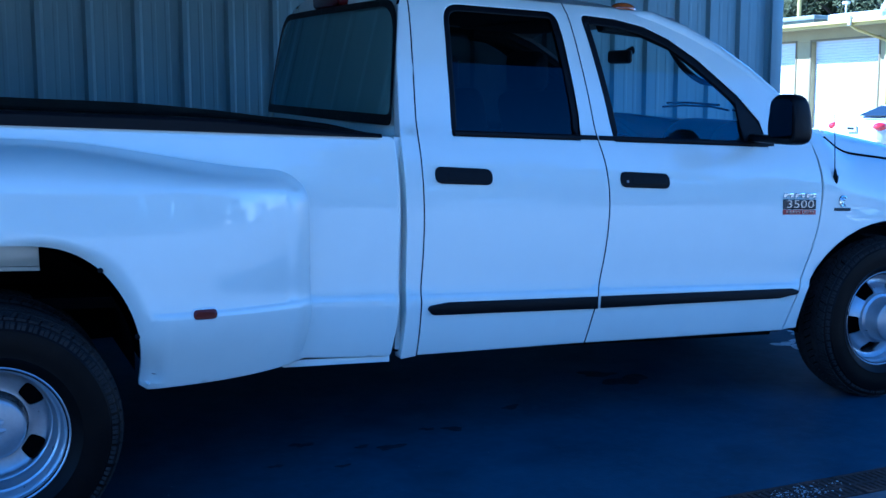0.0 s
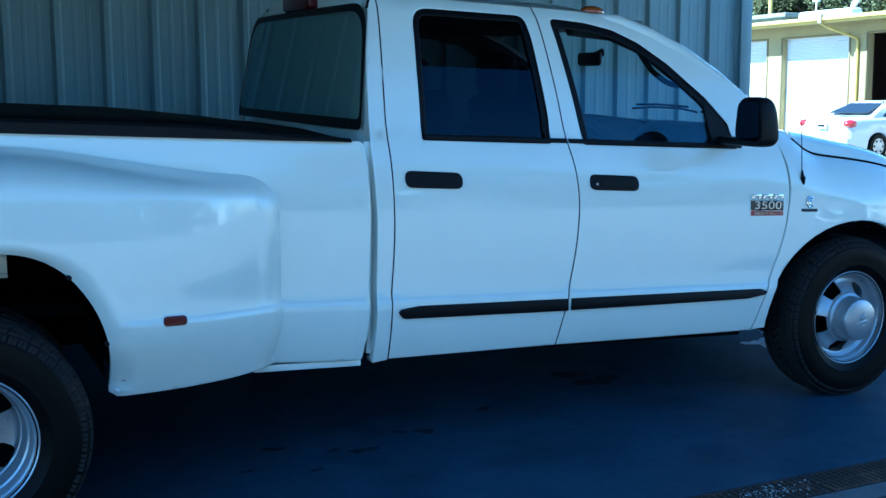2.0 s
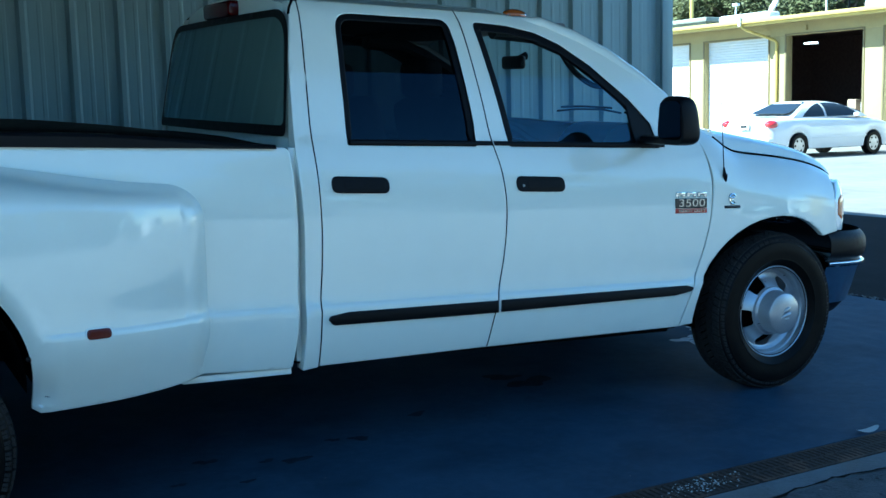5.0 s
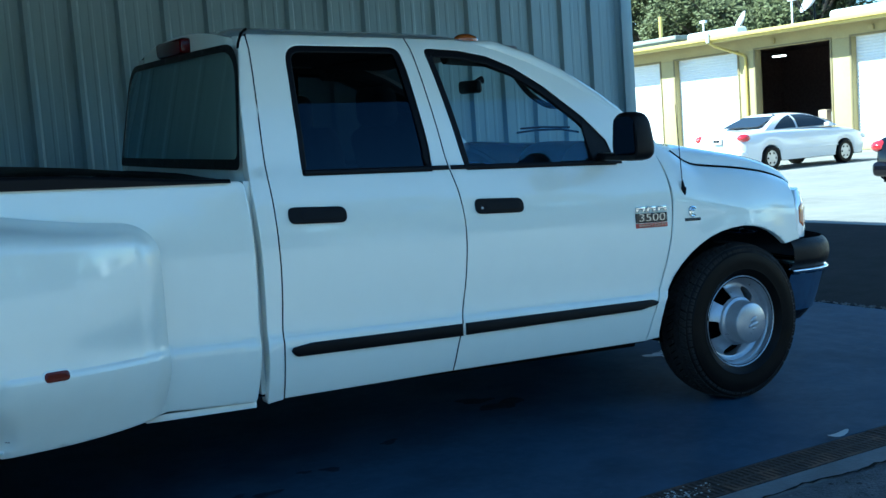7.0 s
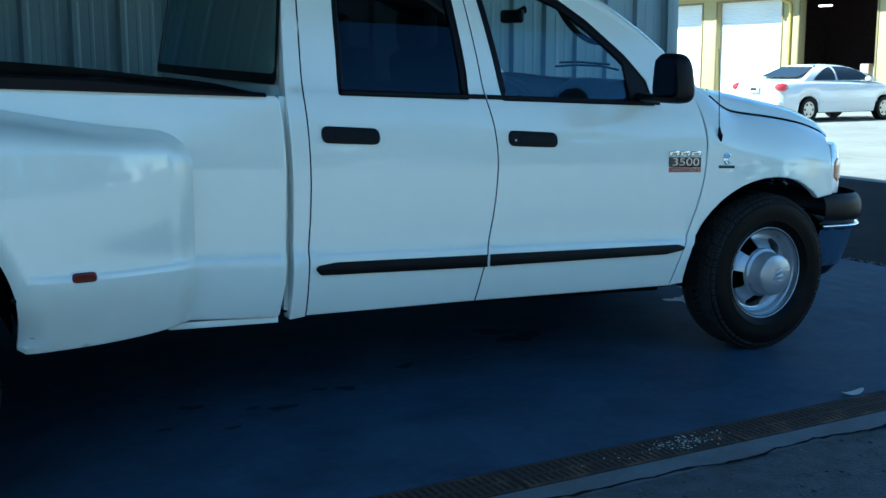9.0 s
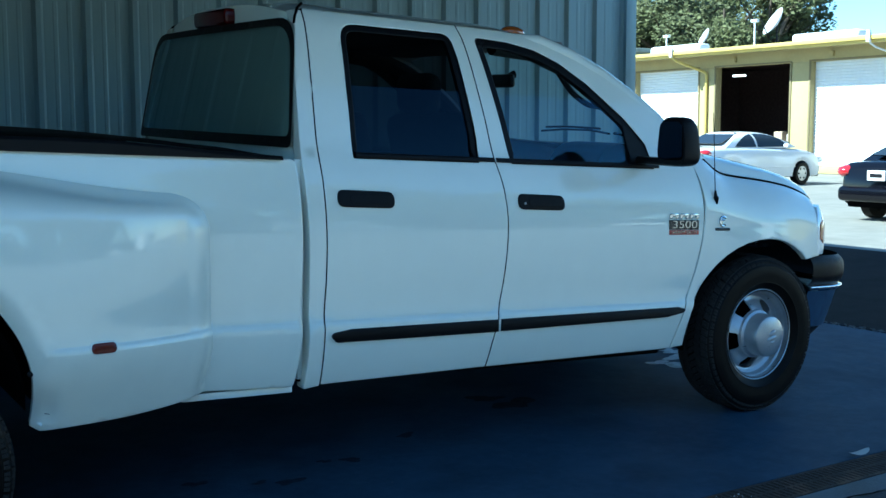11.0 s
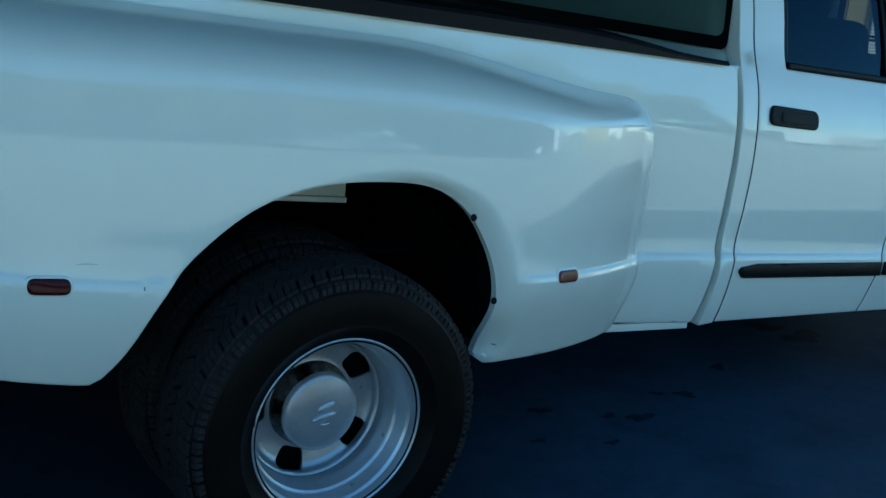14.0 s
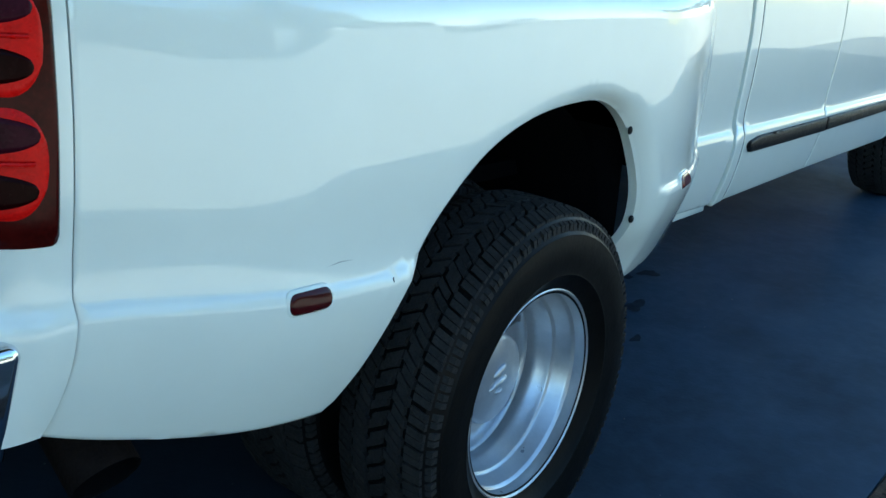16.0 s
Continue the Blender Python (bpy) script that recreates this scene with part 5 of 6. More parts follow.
rowpart("fascia", YELLOW, (FX - 1.06, FX - 1.02, -15.2, 50.2, 4.24, 4.46), (FX - 1.16, FX - 1.062, -15.2, 50.2, 4.34, 4.47))
rowpart("roof", mat("roof_gravel", (0.42, 0.41, 0.38), 0.9, vary=0.2, bump=0.4), (FX - 1.018, FX + 14, -15.2, 50.2, 4.40, 4.455), bevel=0)
for nm, b in (("inside_back", (FX + 8, FX + 8.1, 14, 31, 0.052, 4.2)), ("inside_wall", (FX + 0.3, FX + 8, 30.9, 31, 0.052, 4.2)), ("inside_wall", (FX + 0.3, FX + 8, 14, 14.1, 0.052, 4.2)),
              ("inside_ceiling", (FX + 0.3, FX + 8.1, 14, 31, 4.202, 4.29)), ("inside_floor", (FX + 0.3, FX + 8.1, 14, 31, 0.0, 0.05))):
    rowpart(nm, DARKROOM, b, bevel=0)
rowpart("back_wall", CREAM, (FX + 13.7, FX + 14, -15, 50, 0, 4.398), (FX + 0.3, FX + 13.7, -15, -14.7, 0, 4.398), (FX + 0.3, FX + 13.7, 49.7, 50, 0, 4.398), bevel=0)
# strip lamp burning inside the open bay
lampm = bpy.data.materials.new("strip_lamp")
lampm.use_nodes = True
lampm.node_tree.nodes["Principled BSDF"].inputs["Emission Color"].default_value = (1, 0.97, 0.9, 1)
lampm.node_tree.nodes["Principled BSDF"].inputs["Emission Strength"].default_value = 2.0
rowpart("strip_lamp", lampm, (FX + 1.6, FX + 1.75, 25.0, 25.55, 3.58, 3.64), label="lit white strip lamp")
rowpart("work_bench", DARKROOM, (FX + 5, FX + 6, 18, 22.5, 0.05, 0.95), (FX + 5.2, FX + 5.8, 19, 19.8, 0.95, 1.4), bevel=0.03)
CRATE = mat("crate_board", (0.26, 0.17, 0.10), 0.8, vary=0.4, scale=5)
for b, m_ in (((FX + 1.5, FX + 2.2, 22.95, 23.55, 0.055, 0.95), CRATE), ((FX + 1.6, FX + 2.1, 23.05, 23.45, 0.954, 1.45), mat("carton", (0.40, 0.31, 0.22), 0.9, vary=0.2)), ((FX + 1.6, FX + 2.1, 22.3, 22.85, 0.055, 1.35), mat("pale_drum", (0.5, 0.48, 0.44), 0.6, vary=0.2)), ((FX + 2.5, FX + 3.1, 21.7, 22.4, 0.055, 0.9), CRATE)):
    rowpart("stored_box", m_, b, bevel=0.03)
FRAME = mat("olive_frame", (0.20, 0.16, 0.075), 0.7, vary=0.15, scale=3)
# frames round the roller doors, proud of the wall
for y in lefts:
    rowpart("door_frame", FRAME, (FX - 0.03, FX - 0.002, y - 3.53, y - 3.455, 0.0, DOOR_TOP + 0.07), (FX - 0.03, FX - 0.002, y + 0.005, y + 0.08, 0.0, DOOR_TOP + 0.07), (FX - 0.028, FX - 0.003, y - 3.452, y + 0.002, DOOR_TOP + 0.005, DOOR_TOP + 0.07))
# dark pipe run and lamp boxes along the soffit
for y in (23.9, 19.6):
    rowpart("junction_box", CREAM, (FX - 0.10, FX - 0.003, y, y + 0.18, 3.98, 4.16), bevel=0.01)
# downpipes with a bend under the eave
for y in (26.1, 17.45):
    bm = bmesh.new()
    tube(bm, [(-1.10, y - 20, 4.55), (-1.10, y - 20, 4.22), (-0.95, y - 20 - 0.10, 4.10), (-0.12, y - 20 - 0.72, 3.70), (-0.07, y - 20 - 0.77, 3.60), (-0.07, y - 20 - 0.77, 0.1)], 0.055 if y > 20 else 0.035, 10)
    part("downpipe", bm, YELLOW if y > 20 else DOORWHITE, row)
    rowpart("gutter_outlet", DOORWHITE, (FX - 1.24, FX - 1.165, y - 0.06, y + 0.06, 4.25, 4.62))
# rooftop units and dishes
for y0, y1, x0 in ((25.3, 28.0, FX - 0.5), (18.35, 21.05, FX - 0.5), (13.0, 15.0, FX)):
    bm = bmesh.new()
    box(bm, x0 - FX, x0 - FX + 0.6, y0 - 20, y1 - 20, 4.458, 4.78, 0.12, seg=4)
    part("roof_unit", bm, DOORWHITE, row, "white box on the roof")


def dish(x, y, z, yaw, tilt, s):
    ob = root("satellite_dish", x, y, z, "pale round satellite dish on the workshop roof", "satellite dish", "dishes on the roof")
    bm = bmesh.new()
    M = Matrix.Translation((0, 0, 0.75 * s)) @ Matrix.Rotation(radians(yaw), 4, "Z") @ Matrix.Rotation(radians(tilt), 4, "X")
    n, rings = 28, []
    for i in range(9):
        r = i / 8 * 0.42 * s
        rings.append([bm.verts.new(M @ Vector((r * math.cos(k * math.tau / n), r * math.sin(k * math.tau / n) * 1.1, 0.9 * r * r / s))) for k in range(n)])
    for a, b in zip(rings, rings[1:]):
        for k in range(n):
            bm.faces.new((a[k], a[(k + 1) % n], b[(k + 1) % n], b[k]))
    part("bowl", bm, mat("dish_grey", (0.5, 0.5, 0.5), 0.5), ob)
    bm = tube(bmesh.new(), [(0, 0, 0), (0, 0, 0.72 * s)], 0.035)
    part("mast", bm, TRIM, ob)
    bm = tube(bmesh.new(), [M @ Vector((0, -0.42 * s, 0.1)), M @ Vector((0, -0.15 * s, 0.5 * s))], 0.02)
    part("arm", bm, TRIM, ob)
    bm = box(bmesh.new(), -0.3, 0.3, -0.3, 0.3, -0.0, 0.03, 0.005)
    part("foot", bm, TRIM, ob)


dish(FX + 1.2, 26.6, 4.458, -118, 62, 0.85)
dish(FX + 1.2, 23.1, 4.458, -118, 58, 1.25)
# posts on the roof, a lean-to beyond it with a yellow vent
for y, h in ((24.85, 1.25), (29.6, 1.0)):
    rowpart("roof_post", DOORWHITE, (FX + 2, FX + 2.05, y, y + 0.05, 4.458, 4.458 + h), (FX + 1.95, FX + 2.1, y - 0.12, y + 0.17, 4.458 + h - 0.06, 4.458 + h + 0.04))
shed = root("shed", 52, 50, -0.012, "low grey-green building behind the workshop row", "building")
part("wall", box(bmesh.new(), -6, 6, -5, 14, 0, 6.2), mat("green_wall", (0.22, 0.24, 0.18), 0.8, vary=0.2, scale=0.6), shed)
part("roof", box(bmesh.new(), -6.3, 6.3, -5.3, 14.3, 6.202, 6.45, 0.05), mat("green_roof", (0.30, 0.32, 0.26), 0.8, vary=0.2, scale=0.6), shed)
part("vent", tube(bmesh.new(), [(-4, -1.5, 6.45), (-4, -1.5, 8.0)], 0.12), YELLOW, shed)


# ---- cars ----
def car(name, x, y, label, body_mat, L, W, H, deck, hood, cabin, lamp, rim_mat, cat="car", yaw=0.0, lamp_h=0.08):
    """A saloon pointing along +x from its rear bumper at x; cabin: x of rear glass base, roof rear, roof front, windscreen base."""
    ob = root(name, x, y, -0.012, label, cat)
    ob.rotation_euler = (0, 0, radians(yaw))
    hw = W / 2
    c0, c1, c2, c3 = cabin
    wr, wf, R = 0.205 * L, 0.79 * L, 0.315
    ztop = spline([0.0, 0.03 * L, c0, c3, 0.9 * L, 0.975 * L, L], [deck - 0.14, deck - 0.02, deck, hood + 0.02, hood - 0.08, hood - 0.22, hood - 0.36])
    wide = spline([0, 0.04 * L, 0.16 * L, 0.5 * L, 0.82 * L, 0.95 * L, L], [0.80, 0.92, 0.99, 1.0, 0.98, 0.90, 0.72])
    belt = lambda xx: min(ztop(xx), deck - 0.02 + 0.0 * xx)

    def zbot(xx):
        z = 0.24 + 0.10 * smooth(0.93 * L, L, xx) + 0.10 * smooth(0.07 * L, 0, xx)
        for w in (wr, wf):
            d = abs(xx - w)
            if d < R + 0.05:
                z = max(z, 0.30 + math.sqrt(max(0, (R + 0.05) ** 2 - d * d)))
        return z
    nx, sec = 110, []
    verts, faces = [], []
    for i in range(nx + 1):
        xx = L * i / nx
        zb, zt, w = zbot(xx), ztop(xx), hw * wide(xx)
        zs = zt - 0.10
        zb = min(zb, zs - 0.03)
        secp = [(w * 0.95, zb), (w * 0.995, zb + (zs - zb) * 0.35), (w, zb + (zs - zb) * 0.6), (w * 0.975, zs), (w * 0.93, zs + 0.06), (w * 0.84, zt - 0.012), (w * 0.5, zt + 0.008), (0, zt + 0.015)]
        secp = [(a, b) for a, b in secp] + [(-a, b) for a, b in secp[-2::-1]]
        sec.append(len(verts))
        verts += [(xx, -a, b) for a, b in secp]
    m = 15
    for a, b in zip(sec, sec[1:]):
        for k in range(m - 1):
            faces.append((a + k, b + k, b + k + 1, a + k + 1))
    faces.append(tuple(range(sec[0], sec[0] + m)))
    faces.append(tuple(range(sec[-1], sec[-1] + m))[::-1])
    mesh_part("body", verts, faces, body_mat, ob)
    part("underside", box(bmesh.new(), 0.15, L - 0.15, -hw * 0.8, hw * 0.8, 0.22, 0.5), SHELL, ob)
    # cabin: pillars and roof as one painted cage, panes set into it
    zr = H

    def cage(u, v):
        """u along, v across from one belt to the other."""
        a = math.pi * v
        t = math.cos(a)
        h = math.sin(a) ** 0.55
        lo = c0 + (c3 - c0) * u
        hi = c1 + (c2 - c1) * u
        xx = lo + (hi - lo) * h
        s = (hw * 0.90) * (1 - 0.20 * h)
        yy = -s * math.copysign(abs(t) ** 0.6, t)
        return (xx, yy, deck - 0.03 + (zr - deck + 0.03) * h - 0.02 * (2 * u - 1) ** 2 * h)
    grid_part("cabin", cage, 30, 40, body_mat, ob)
    for u in (0.0, 1.0):
        arch = [cage(u, j / 40) for j in range(41)]
        mesh_part("cabin_end", arch, [tuple(range(41))], body_mat, ob, smooth=False)
    dark = CARGLASS

    def pane(nm, pts, off):
        bm = bmesh.new()
        vs = [bm.verts.new(p) for p in pts]
        bm.faces.new(vs)
        bmesh.ops.bevel(bm, geom=bm.verts[:], offset=0.05, segments=3, affect="VERTICES")
        f = bmesh.ops.extrude_face_region(bm, geom=bm.faces[:])
        for v in f["geom"]:
            if isinstance(v, bmesh.types.BMVert):
                v.co += Vector(off)
        part(nm, bm, dark, ob)

    def on_side(xx, h, s):
        return (xx, s * hw * 0.90 * (1 - 0.20 * h) * (0.985 + 0.02), deck - 0.03 + (zr - deck + 0.03) * h)
    mid = (c1 + c2) / 2 - 0.05
    xa, xb = c0 + 0.36, c3 - 0.30
    for s in (-1, 1):
        for x0, x1 in ((xa, mid - 0.03), (mid + 0.04, xb)):
            def oval(u, v, s=s, x0=x0, x1=x1):
                xx = x0 + (x1 - x0) * u
                k = (xx - xa) / (xb - xa)
                h = 0.06 + 0.80 * (1 - abs(2 * k - 1) ** 2.4) * v
                t = math.cos(math.asin(h ** (1 / 0.55)))
                return (xx, s * (hw * 0.90 * (1 - 0.20 * h) * t ** 0.6 + 0.012), deck - 0.03 + (zr - deck + 0.03) * h)
            grid_part("side_window", oval, 16, 10, dark, ob, flip=s > 0)

    def glass_band(nm, xb, xt, sgn):
        wb, wt = hw * 0.70, hw * 0.56
        q = [(xb + sgn * 0.02, -wb, deck + 0.08), (xb + sgn * 0.02, wb, deck + 0.08), (xt + sgn * 0.03, wt, zr - 0.045), (xt + sgn * 0.03, -wt, zr - 0.045)]
        pane(nm, q, (sgn * 0.012, 0, 0.012))
    glass_band("rear_window", c0 + 0.05, c1 + 0.05, -1)
    glass_band("windscreen", c3 - 0.05, c2 - 0.05, 1)
    for s in (-1, 1):
        bm = bmesh.new()
        bmesh.ops.create_uvsphere(bm, u_segments=18, v_segments=10, radius=1.0)
        bmesh.ops.transform(bm, matrix=Matrix.Translation((0.15, s * hw * 0.79, deck - 0.17)) @ Matrix.Rotation(radians(-18 * s), 4, "Z") @ Matrix.Diagonal((0.20, 0.17, lamp_h, 1)), verts=bm.verts)
        part("tail_light", bm, lamp, ob)
        bm = box(bmesh.new(), L - 0.30, L - 0.05, *sorted((s * hw * 0.50, s * hw * 0.90)), hood - 0.36, hood - 0.22, 0.05)
        part("headlight", bm, HEADLAMP, ob)
        bm = box(bmesh.new(), c3 - 0.60, c3 - 0.50, *sorted((s * hw * 0.93, s * (hw + 0.10))), deck - 0.02, deck + 0.08, 0.03)
        part("door_mirror", bm, body_mat, ob)
        for w in (wr, wf):
            bm = revolve(bmesh.new(), [(0.19, s * (hw - 0.20)), (R, s * (hw - 0.20)), (R + 0.002, s * (hw - 0.04)), (R - 0.03, s * (hw - 0.012)), (0.205, s * (hw - 0.012)), (0.20, s * (hw - 0.03))], w, R, 40)
            ty = part("wheel", bm, RUBBER, ob)
            bm = revolve(bmesh.new(), [(0.20, s * (hw - 0.035)), (0.18, s * (hw - 0.04)), (0.06, s * (hw - 0.02)), (0.0, s * (hw - 0.018))], w, R, 40)
            rim = part("rim", bm, rim_mat, ty)
            bm = bmesh.new()
            for k in range(6):
                a = k * math.tau / 6
                box(bm, 0.07, 0.165, s * (hw - 0.033) - 0.004, s * (hw - 0.033) + 0.012, -0.028, 0.028, 0.008, Matrix.Translation((w, 0, R)) @ Matrix.Rotation(a, 4, "Y"))
            part("rim_opening", bm, SHELL, ty)
        bm = box(bmesh.new(), 0.30 * L, 0.72 * L, *sorted((s * hw * 0.985, s * (hw + 0.008))), 0.50, 0.53, 0.004)
        part("side_moulding", bm, body_mat, ob)
    part("bumper", box(bmesh.new(), -0.06, 0.35, -hw * 0.90, hw * 0.90, 0.32, 0.56, 0.08, seg=4), body_mat, ob)
    part("number_plate", box(bmesh.new(), -0.075, -0.03, -0.16, 0.16, deck - 0.30, deck - 0.14, 0.004), DOORWHITE, ob)
    bm = box(bmesh.new(), -0.080, -0.074, -0.11, 0.11, deck - 0.25, deck - 0.19, 0.001)
    part("plate_bar", bm, BLACKTAG, ob)
    return ob


CARGLASS = mat("dark_car_glass", (0.02, 0.025, 0.03), 0.06, spec=0.3)
SEDANLAMP = mat("tail_lens", (0.50, 0.015, 0.02), 0.15, coat=1.0)
ALLOY = mat("alloy", (0.5, 0.5, 0.5), 0.35, 0.7)
car("saloon_car", 20.7, 16.1, "white rounded saloon car parked in the sun", SEDANWHITE, 4.76, 1.85, 1.46, 1.05, 0.97, (0.78, 1.55, 2.52, 3.58), SEDANLAMP, ALLOY, lamp_h=0.11)
car("saloon_car", 15.0, 6.12, "black saloon car parked in the sun", CARBLACK, 4.60, 1.66, 1.38, 0.97, 0.90, (0.55, 1.40, 2.55, 3.45), SEDANLAMP, ALLOY, lamp_h=0.11)
car("saloon_car", 29.0, -38.4, "black saloon car parked across the lot", CARBLACK, 4.7, 1.82, 1.50, 1.06, 0.98, (0.75, 1.55, 2.75, 3.6), SEDANLAMP, ALLOY, yaw=-90)
for x, m_, lab in ((32.4, CARBLACK, "black saloon car parked across the lot"), (35.6, mat("car_grey", (0.05, 0.052, 0.058), 0.25, coat=1.0), "dark grey saloon car parked across the lot"), (40.0, SEDANWHITE, "white saloon car parked across the lot")):
    car("saloon_car", x, -38.1, lab, m_, 4.7, 1.82, 1.48, 1.05, 0.97, (0.75, 1.55, 2.75, 3.6), SEDANLAMP, ALLOY, yaw=-90)


def van(x, y):
    """A boxy delivery van seen only as a reflection."""
    ob = root("van", x, y, -0.012, "white delivery van parked across the lot", "van")
    bm = box(bmesh.new(), 0.0, 3.9, -0.95, 0.95, 0.35, 2.15, 0.14, seg=4)
    part("body", bm, SEDANWHITE, ob)
    part("nose", box(bmesh.new(), 3.8, 5.1, -0.93, 0.93, 0.35, 1.15, 0.16, seg=4), SEDANWHITE, ob)
    for s in (-1, 1):
        part("side_window", box(bmesh.new(), 2.75, 3.60, *sorted((s * 0.93, s * 0.956)), 1.25, 1.85, 0.01), CARGLASS, ob)
        for w in (0.9, 4.1):
            ty = part("wheel", revolve(bmesh.new(), [(0.0, s * 0.80), (0.34, s * 0.80), (0.345, s * 0.93), (0.21, s * 0.958), (0.20, s * 0.95), (0.0, s * 0.94)], w, 0.345, 32), RUBBER, ob)
            part("rim", revolve(bmesh.new(), [(0.19, s * 0.955), (0.06, s * 0.965), (0.0, s * 0.966)], w, 0.345, 24), ALLOY, ty)
    part("windscreen", box(bmesh.new(), 3.86, 3.915, -0.8, 0.8, 1.22, 1.95, 0.01), CARGLASS, ob)
    part("headlight", box(bmesh.new(), 5.05, 5.11, -0.85, -0.55, 0.75, 0.95, 0.02), HEADLAMP, ob)
    part("headlight", box(bmesh.new(), 5.05, 5.11, 0.55, 0.85, 0.75, 0.95, 0.02), HEADLAMP, ob)
    return ob


van(19.5, -40.0)
van(30.0, -23.0)


# ---- trees ----
def leaf_cloud(rng, blobs, n, size):
    """Many small leaf cards scattered through uneven blobs."""
    verts, faces = [], []
    for cx, cy, cz, r in blobs:
        for _ in range(n):
            d = Vector((rng.gauss(0, 1), rng.gauss(0, 1), rng.gauss(0, 1))).normalized() * r * rng.uniform(0.55, 1.05)
            p = Vector((cx, cy, cz)) + Vector((d.x, d.y, d.z * 0.8))
            a = Vector((rng.gauss(0, 1), rng.gauss(0, 1), rng.gauss(0, 1))).normalized()
            b = a.orthogonal().normalized()
            s = size * rng.uniform(0.6, 1.4)
            k = len(verts)
            verts += [p - a * s, p + b * s * 0.55, p + a * s, p - b * s * 0.55]
            faces.append((k, k + 1, k + 2, k + 3))
    return verts, faces


def tree(x, y, h, w, seed, n=260, size=0.22, low=0.30):
    rng = random.Random(seed)
    ob = root("tree", x, y, -0.012, "leafy green broadleaf tree", "tree", "trees behind the buildings")
    bm = bmesh.new()
    tube(bm, [(0, 0, 0), (0.1, 0.05, h * 0.25), (0.0, 0.1, h * 0.5), (0.1, 0, h * 0.8)], [0.024 * h, 0.018 * h, 0.013 * h, 0.006 * h], 9)
    blobs = []
    for k in range(16):
        a, r = rng.uniform(0, math.tau), w * math.sqrt(rng.random()) * 0.75
        z = h * rng.uniform(low, 0.88)
        blobs.append((r * math.cos(a), r * math.sin(a), z, w * rng.uniform(0.26, 0.42)))
        tube(bm, [(0, 0, z * 0.6), (r * 0.5 * math.cos(a), r * 0.5 * math.sin(a), z * 0.85), (r * math.cos(a), r * math.sin(a), z)], [0.012 * h, 0.008 * h, 0.003 * h], 6)
    part("trunk", bm, BARK, ob)
    v, f = leaf_cloud(rng, blobs, n, size)
    mesh_part("crown", v, f, LEAF, ob, smooth=False)


rng = random.Random(4)
for k in range(20):
    far = k % 2 == 0
    tree((71 if far else 63) + rng.uniform(-1.5, 1.5), (54.5 if far else 48.5) + 4.9 * (k // 2) + rng.uniform(-0.6, 0.6), rng.uniform(13.0, 16.0) - (2.5 if k < 2 else 0), rng.uniform(5.0, 6.2) - (0.8 if k < 2 else 0), 10 + k, 900, 0.17)
for k in range(16):
    tree(-34 + 5.4 * k + rng.uniform(-2, 2), -50.5 + 0.5 * rng.uniform(-3, 3), rng.uniform(11, 16), rng.uniform(5.0, 6.5), 40 + k, 330, 0.3, 0.10)
for x, y, h in ((19.0, -42, 17.5), (25.0, -44, 20.5), (31.5, -44, 18.5)):
    tree(x, y, h, 5.4, 80 + int(x), 420, 0.25, 0.12)

# Added out of view, to keep the bright horizon out of the paint's reflections.
slab("wall_south", -70, 90, -56.2, -56, -0.012, 3.2, BARK, "unseen dark screen added across the lot to darken reflections")

# litter by the drain
rng = random.Random(9)
verts, faces = [], []
for i in range(190):
    x, y = (rng.gauss(2.78, 0.085), rng.gauss(-1.855, 0.030)) if i % 4 else (rng.gauss(2.70, 0.22), rng.gauss(-1.85, 0.045))
    s = rng.choice((0.0015, 0.002, 0.003, 0.004, 0.006))
    k = len(verts)
    a = rng.uniform(0, 6.28)
    for j in range(5):
        verts.append((x + s * math.cos(a + j * 1.2566) * rng.uniform(0.3, 1.5), y + s * math.sin(a + j * 1.2566) * rng.uniform(0.3, 1.3), 0.003 + s * rng.uniform(0.0, 0.4)))
    verts.append((x, y, 0.003 + s * 0.6))
    faces += [(k + j, k + (j + 1) % 5, k + 5) for j in range(5)]
tagged(mesh_part("litter", verts, faces, PAPER, None, smooth=False), "crumbs of pale litter on the drain grate", "litter", kind="stuff")
bm = bmesh.new()
pts = [bm.verts.new((3.85 + 0.07 * math.cos(t), -1.725 + 0.024 * math.sin(t), 0.012 + 0.008 * math.cos(2 * t))) for t in [k * math.tau / 14 for k in range(14)]]
mid = bm.verts.new((3.85, -1.725, 0.004))
for k in range(14):
    bm.faces.new((pts[k], pts[(k + 1) % 14], mid))
tagged(part("fallen_leaf", bm, PAPER), "pale dry leaf lying beside the drain", "leaf")

# marks on the ground: pale patches behind the front wheel, dark oil drips under the frame
def blotch(bm, x, y, r, rng, z=0.003, stretch=1.0):
    n = 22
    ph = [rng.uniform(0, 6.28) for _ in range(3)]
    ring = []
    for k in range(n):
        a = k * math.tau / n
        q = r * (1 + 0.28 * math.sin(2 * a + ph[0]) + 0.2 * math.sin(3 * a + ph[1]) + 0.15 * math.sin(5 * a + ph[2]))
        ring.append(bm.verts.new((x + q * math.cos(a) * stretch, y + q * math.sin(a), z + apron_z(x + q * math.cos(a) * stretch, y + q * math.sin(a)))))
    bm.faces.new(ring)


rng = random.Random(21)
PALE_MARK = mat("pale_ground_mark", (0.60, 0.63, 0.66), 0.6, vary=0.35, scale=25, stain=(0.10, 0.11, 0.12), stain_scale=14, stain_amount=0.5)
OIL = mat("oil_stain", (0.022, 0.030, 0.042), 0.6, vary=0.5, scale=20, spec=0.05)
bm = bmesh.new()
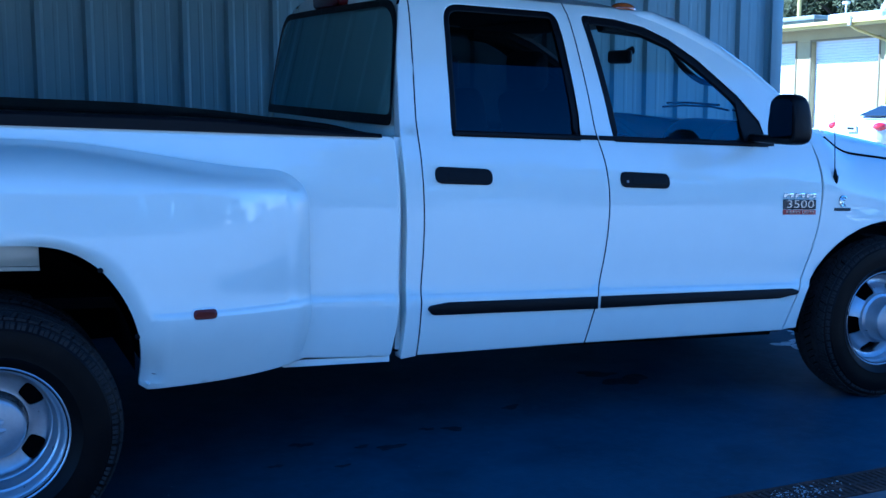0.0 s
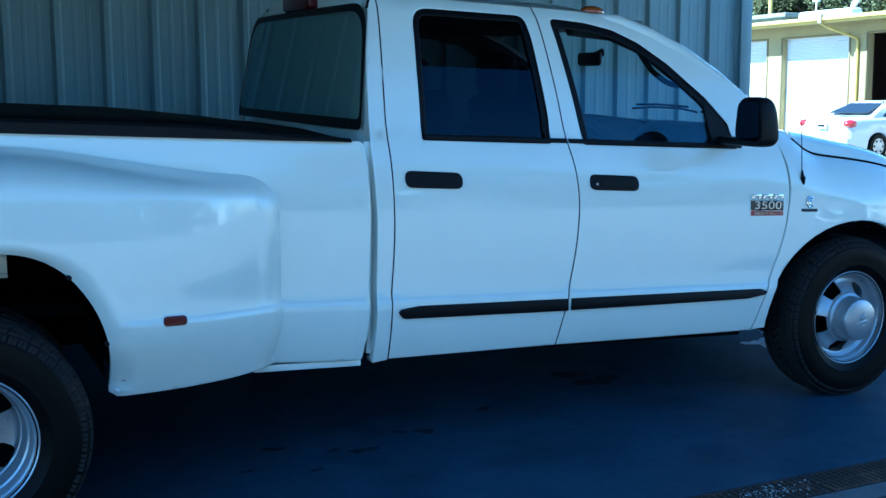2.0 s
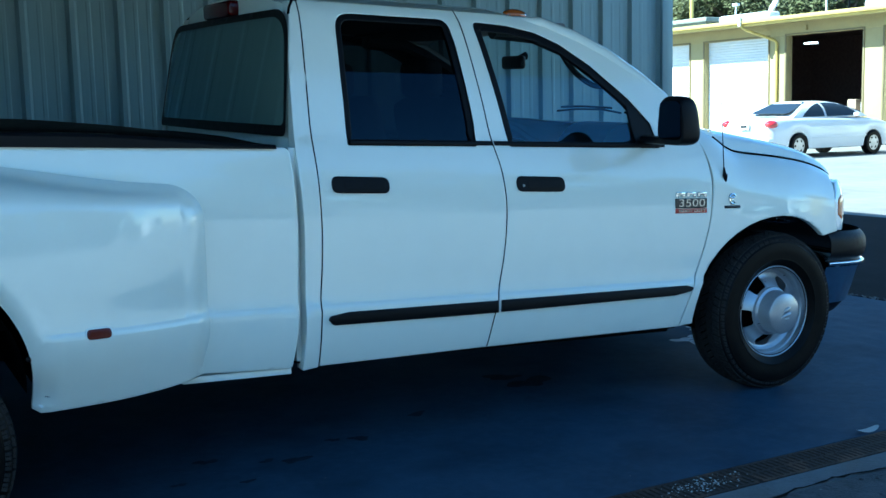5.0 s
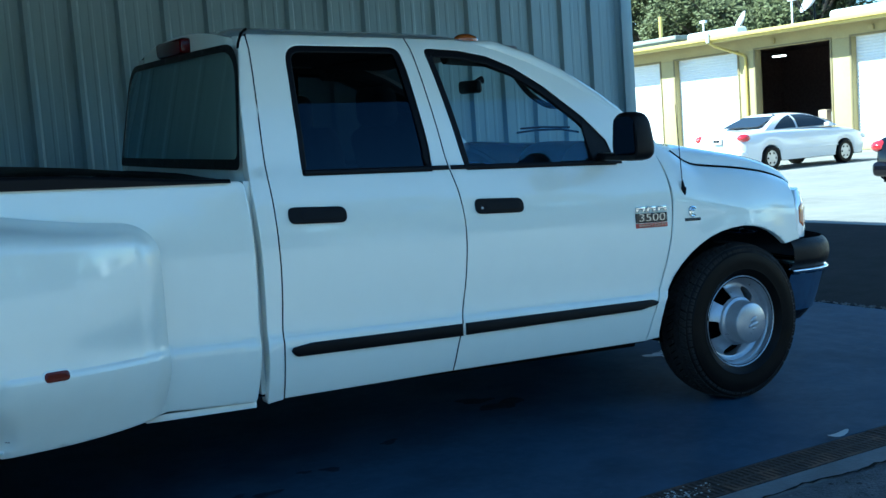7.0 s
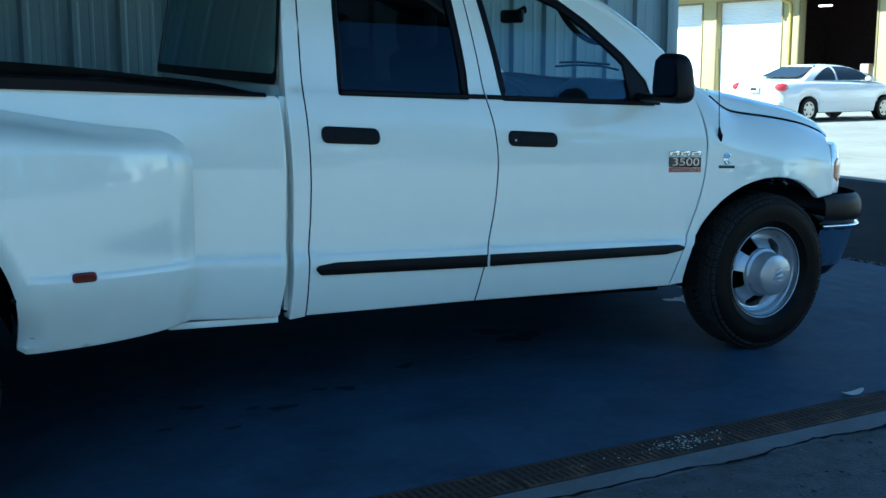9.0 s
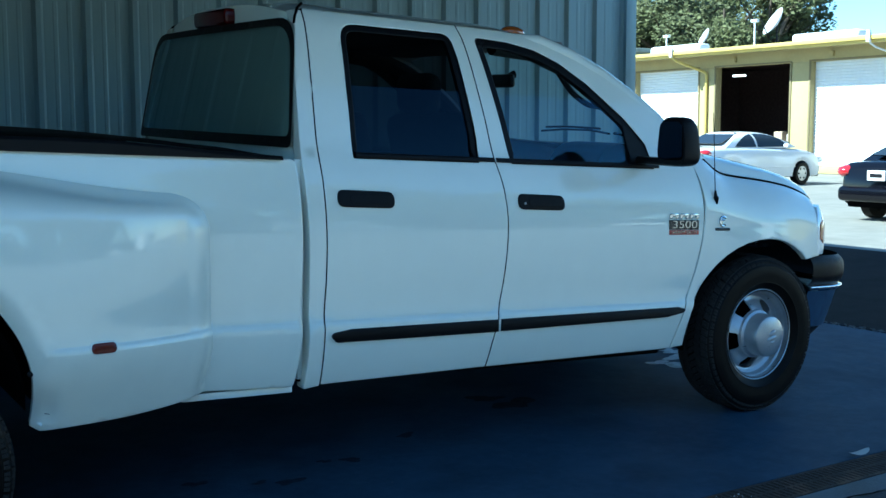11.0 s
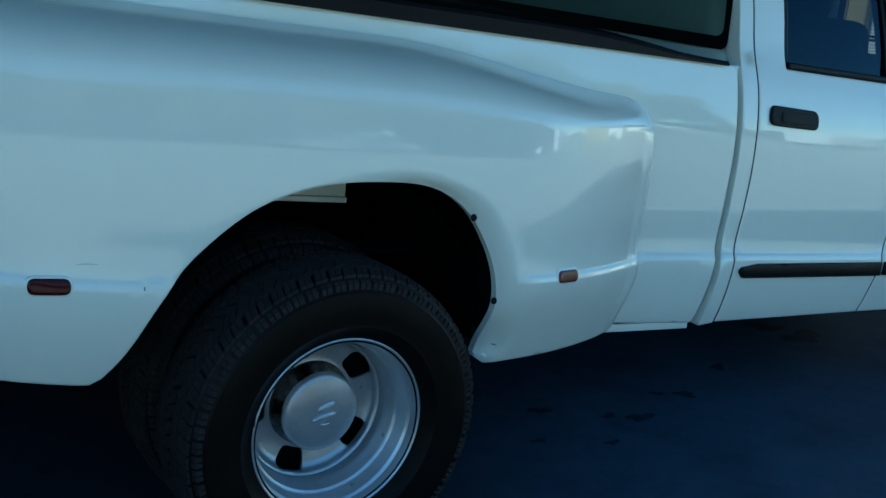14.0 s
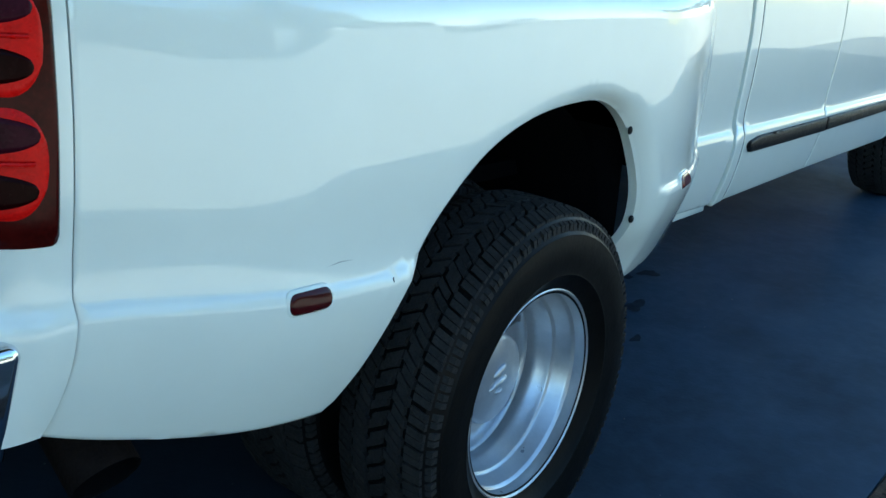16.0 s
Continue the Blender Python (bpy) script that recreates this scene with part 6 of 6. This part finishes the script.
for x, y, r in ((4.62, 0.15, 0.07), (4.52, -0.06, 0.10), (4.70, 0.30, 0.06), (4.40, 0.10, 0.05), (4.62, -0.18, 0.05)):
    blotch(bm, x, y, r, rng, 0.003, 1.3)
tagged(part("dried_spill", bm, PALE_MARK, None, smooth=False), "pale patches on the dark concrete", "stain", kind="stuff")
bm = bmesh.new()
for x, y, r in ((1.56, -0.71, 0.035), (1.45, -0.66, 0.02), (1.91, -0.59, 0.03), (1.80, -0.55, 0.02), (1.22, -0.54, 0.03), (3.08, -0.21, 0.08), (3.0, -0.05, 0.06), (1.3, -0.85, 0.018), (1.05, -0.75, 0.018), (2.3, -0.4, 0.03), (-0.50, -0.44, 0.025), (-0.585, -0.575, 0.014), (-0.82, -0.49, 0.022)):
    blotch(bm, x, y, r, rng, 0.003, 1.5)
tagged(part("oil_stain", bm, OIL, None, smooth=False), "dark oil drips on the concrete", "stain", kind="stuff")
verts, faces = [], []
for _ in range(140):
    x, y = rng.uniform(-1.2, 6.4), rng.uniform(-1.7, 0.4)
    s = rng.choice((0.0012, 0.002, 0.002, 0.003))
    k = len(verts)
    a = rng.uniform(0, 6.28)
    z = 0.001 + apron_z(x, y)
    verts += [(x + s * math.cos(a + j * 2.094), y + s * math.sin(a + j * 2.094), z) for j in range(3)] + [(x, y, z + s)]
    faces += [(k, k + 1, k + 3), (k + 1, k + 2, k + 3), (k + 2, k, k + 3)]
for _ in range(26):
    x, y, s = -0.42 + rng.gauss(0, 0.035), -0.89 + rng.gauss(0, 0.012), rng.uniform(0.002, 0.006)
    k, a = len(verts), rng.uniform(0, 6.28)
    z = 0.001 + apron_z(x, y)
    verts += [(x + s * math.cos(a + j * 2.094), y + s * math.sin(a + j * 2.094), z) for j in range(3)] + [(x, y, z + s * 0.6)]
    faces += [(k, k + 1, k + 3), (k + 1, k + 2, k + 3), (k + 2, k, k + 3)]
for _ in range(200):
    x, y = 6.58 + rng.gauss(0, 0.03), rng.uniform(-1.7, 1.6)
    s = rng.uniform(0.004, 0.014)
    k = len(verts)
    a = rng.uniform(0, 6.28)
    verts += [(x + s * math.cos(a + j * 2.094), y + 2 * s * math.sin(a + j * 2.094), 0.001) for j in range(3)] + [(x, y, 0.001 + s)]
    faces += [(k, k + 1, k + 3), (k + 1, k + 2, k + 3), (k + 2, k, k + 3)]
tagged(mesh_part("grit", verts, faces, GRIT, None, smooth=False), "pale grit scattered on the concrete", "grit", kind="stuff")

# the broken edge between the concrete strip and the lane, and stones in the lane
rng = random.Random(33)
verts, faces = [], []
x, off = 0.2, 0.0
while x < 9.0:
    off = 0.75 * off + rng.gauss(0, 0.008)
    w = rng.uniform(0.003, 0.011)
    verts += [(x, -2.088 + off - w, 0.0022), (x, -2.088 + off + w, 0.0022)]
    x += rng.uniform(0.02, 0.06)
for k in range(0, len(verts) - 2, 2):
    faces.append((k, k + 2, k + 3, k + 1))
tagged(mesh_part("crack", verts, faces, mat("crack_dark", (0.012, 0.011, 0.010), 0.95, vary=0.3, scale=30, spec=0.05), None, smooth=False), "dark ragged crack along the concrete edge", "crack", kind="stuff")
for nm, m_, lab, count, s0, s1 in (("pebble", GRIT, "small pale stones in the asphalt lane", 420, 0.002, 0.007), ("tar_spot", mat("tar", (0.02, 0.02, 0.022), 0.9, vary=0.3), "dark stones and pits in the asphalt lane", 500, 0.004, 0.013)):
    verts, faces = [], []
    for _ in range(count):
        x, y, q = rng.uniform(0.8, 8.0), rng.uniform(-3.25, -2.12), rng.uniform(s0, s1)
        k, a = len(verts), rng.uniform(0, 6.28)
        verts += [(x + q * math.cos(a + j * 1.2566) * rng.uniform(0.7, 1.2), y + q * math.sin(a + j * 1.2566), -0.003) for j in range(5)] + [(x, y, -0.003 + 0.35 * q)]
        faces += [(k + j, k + (j + 1) % 5, k + 5) for j in range(5)]
    tagged(mesh_part(nm, verts, faces, m_, None, smooth=False), lab, "stones", kind="stuff")
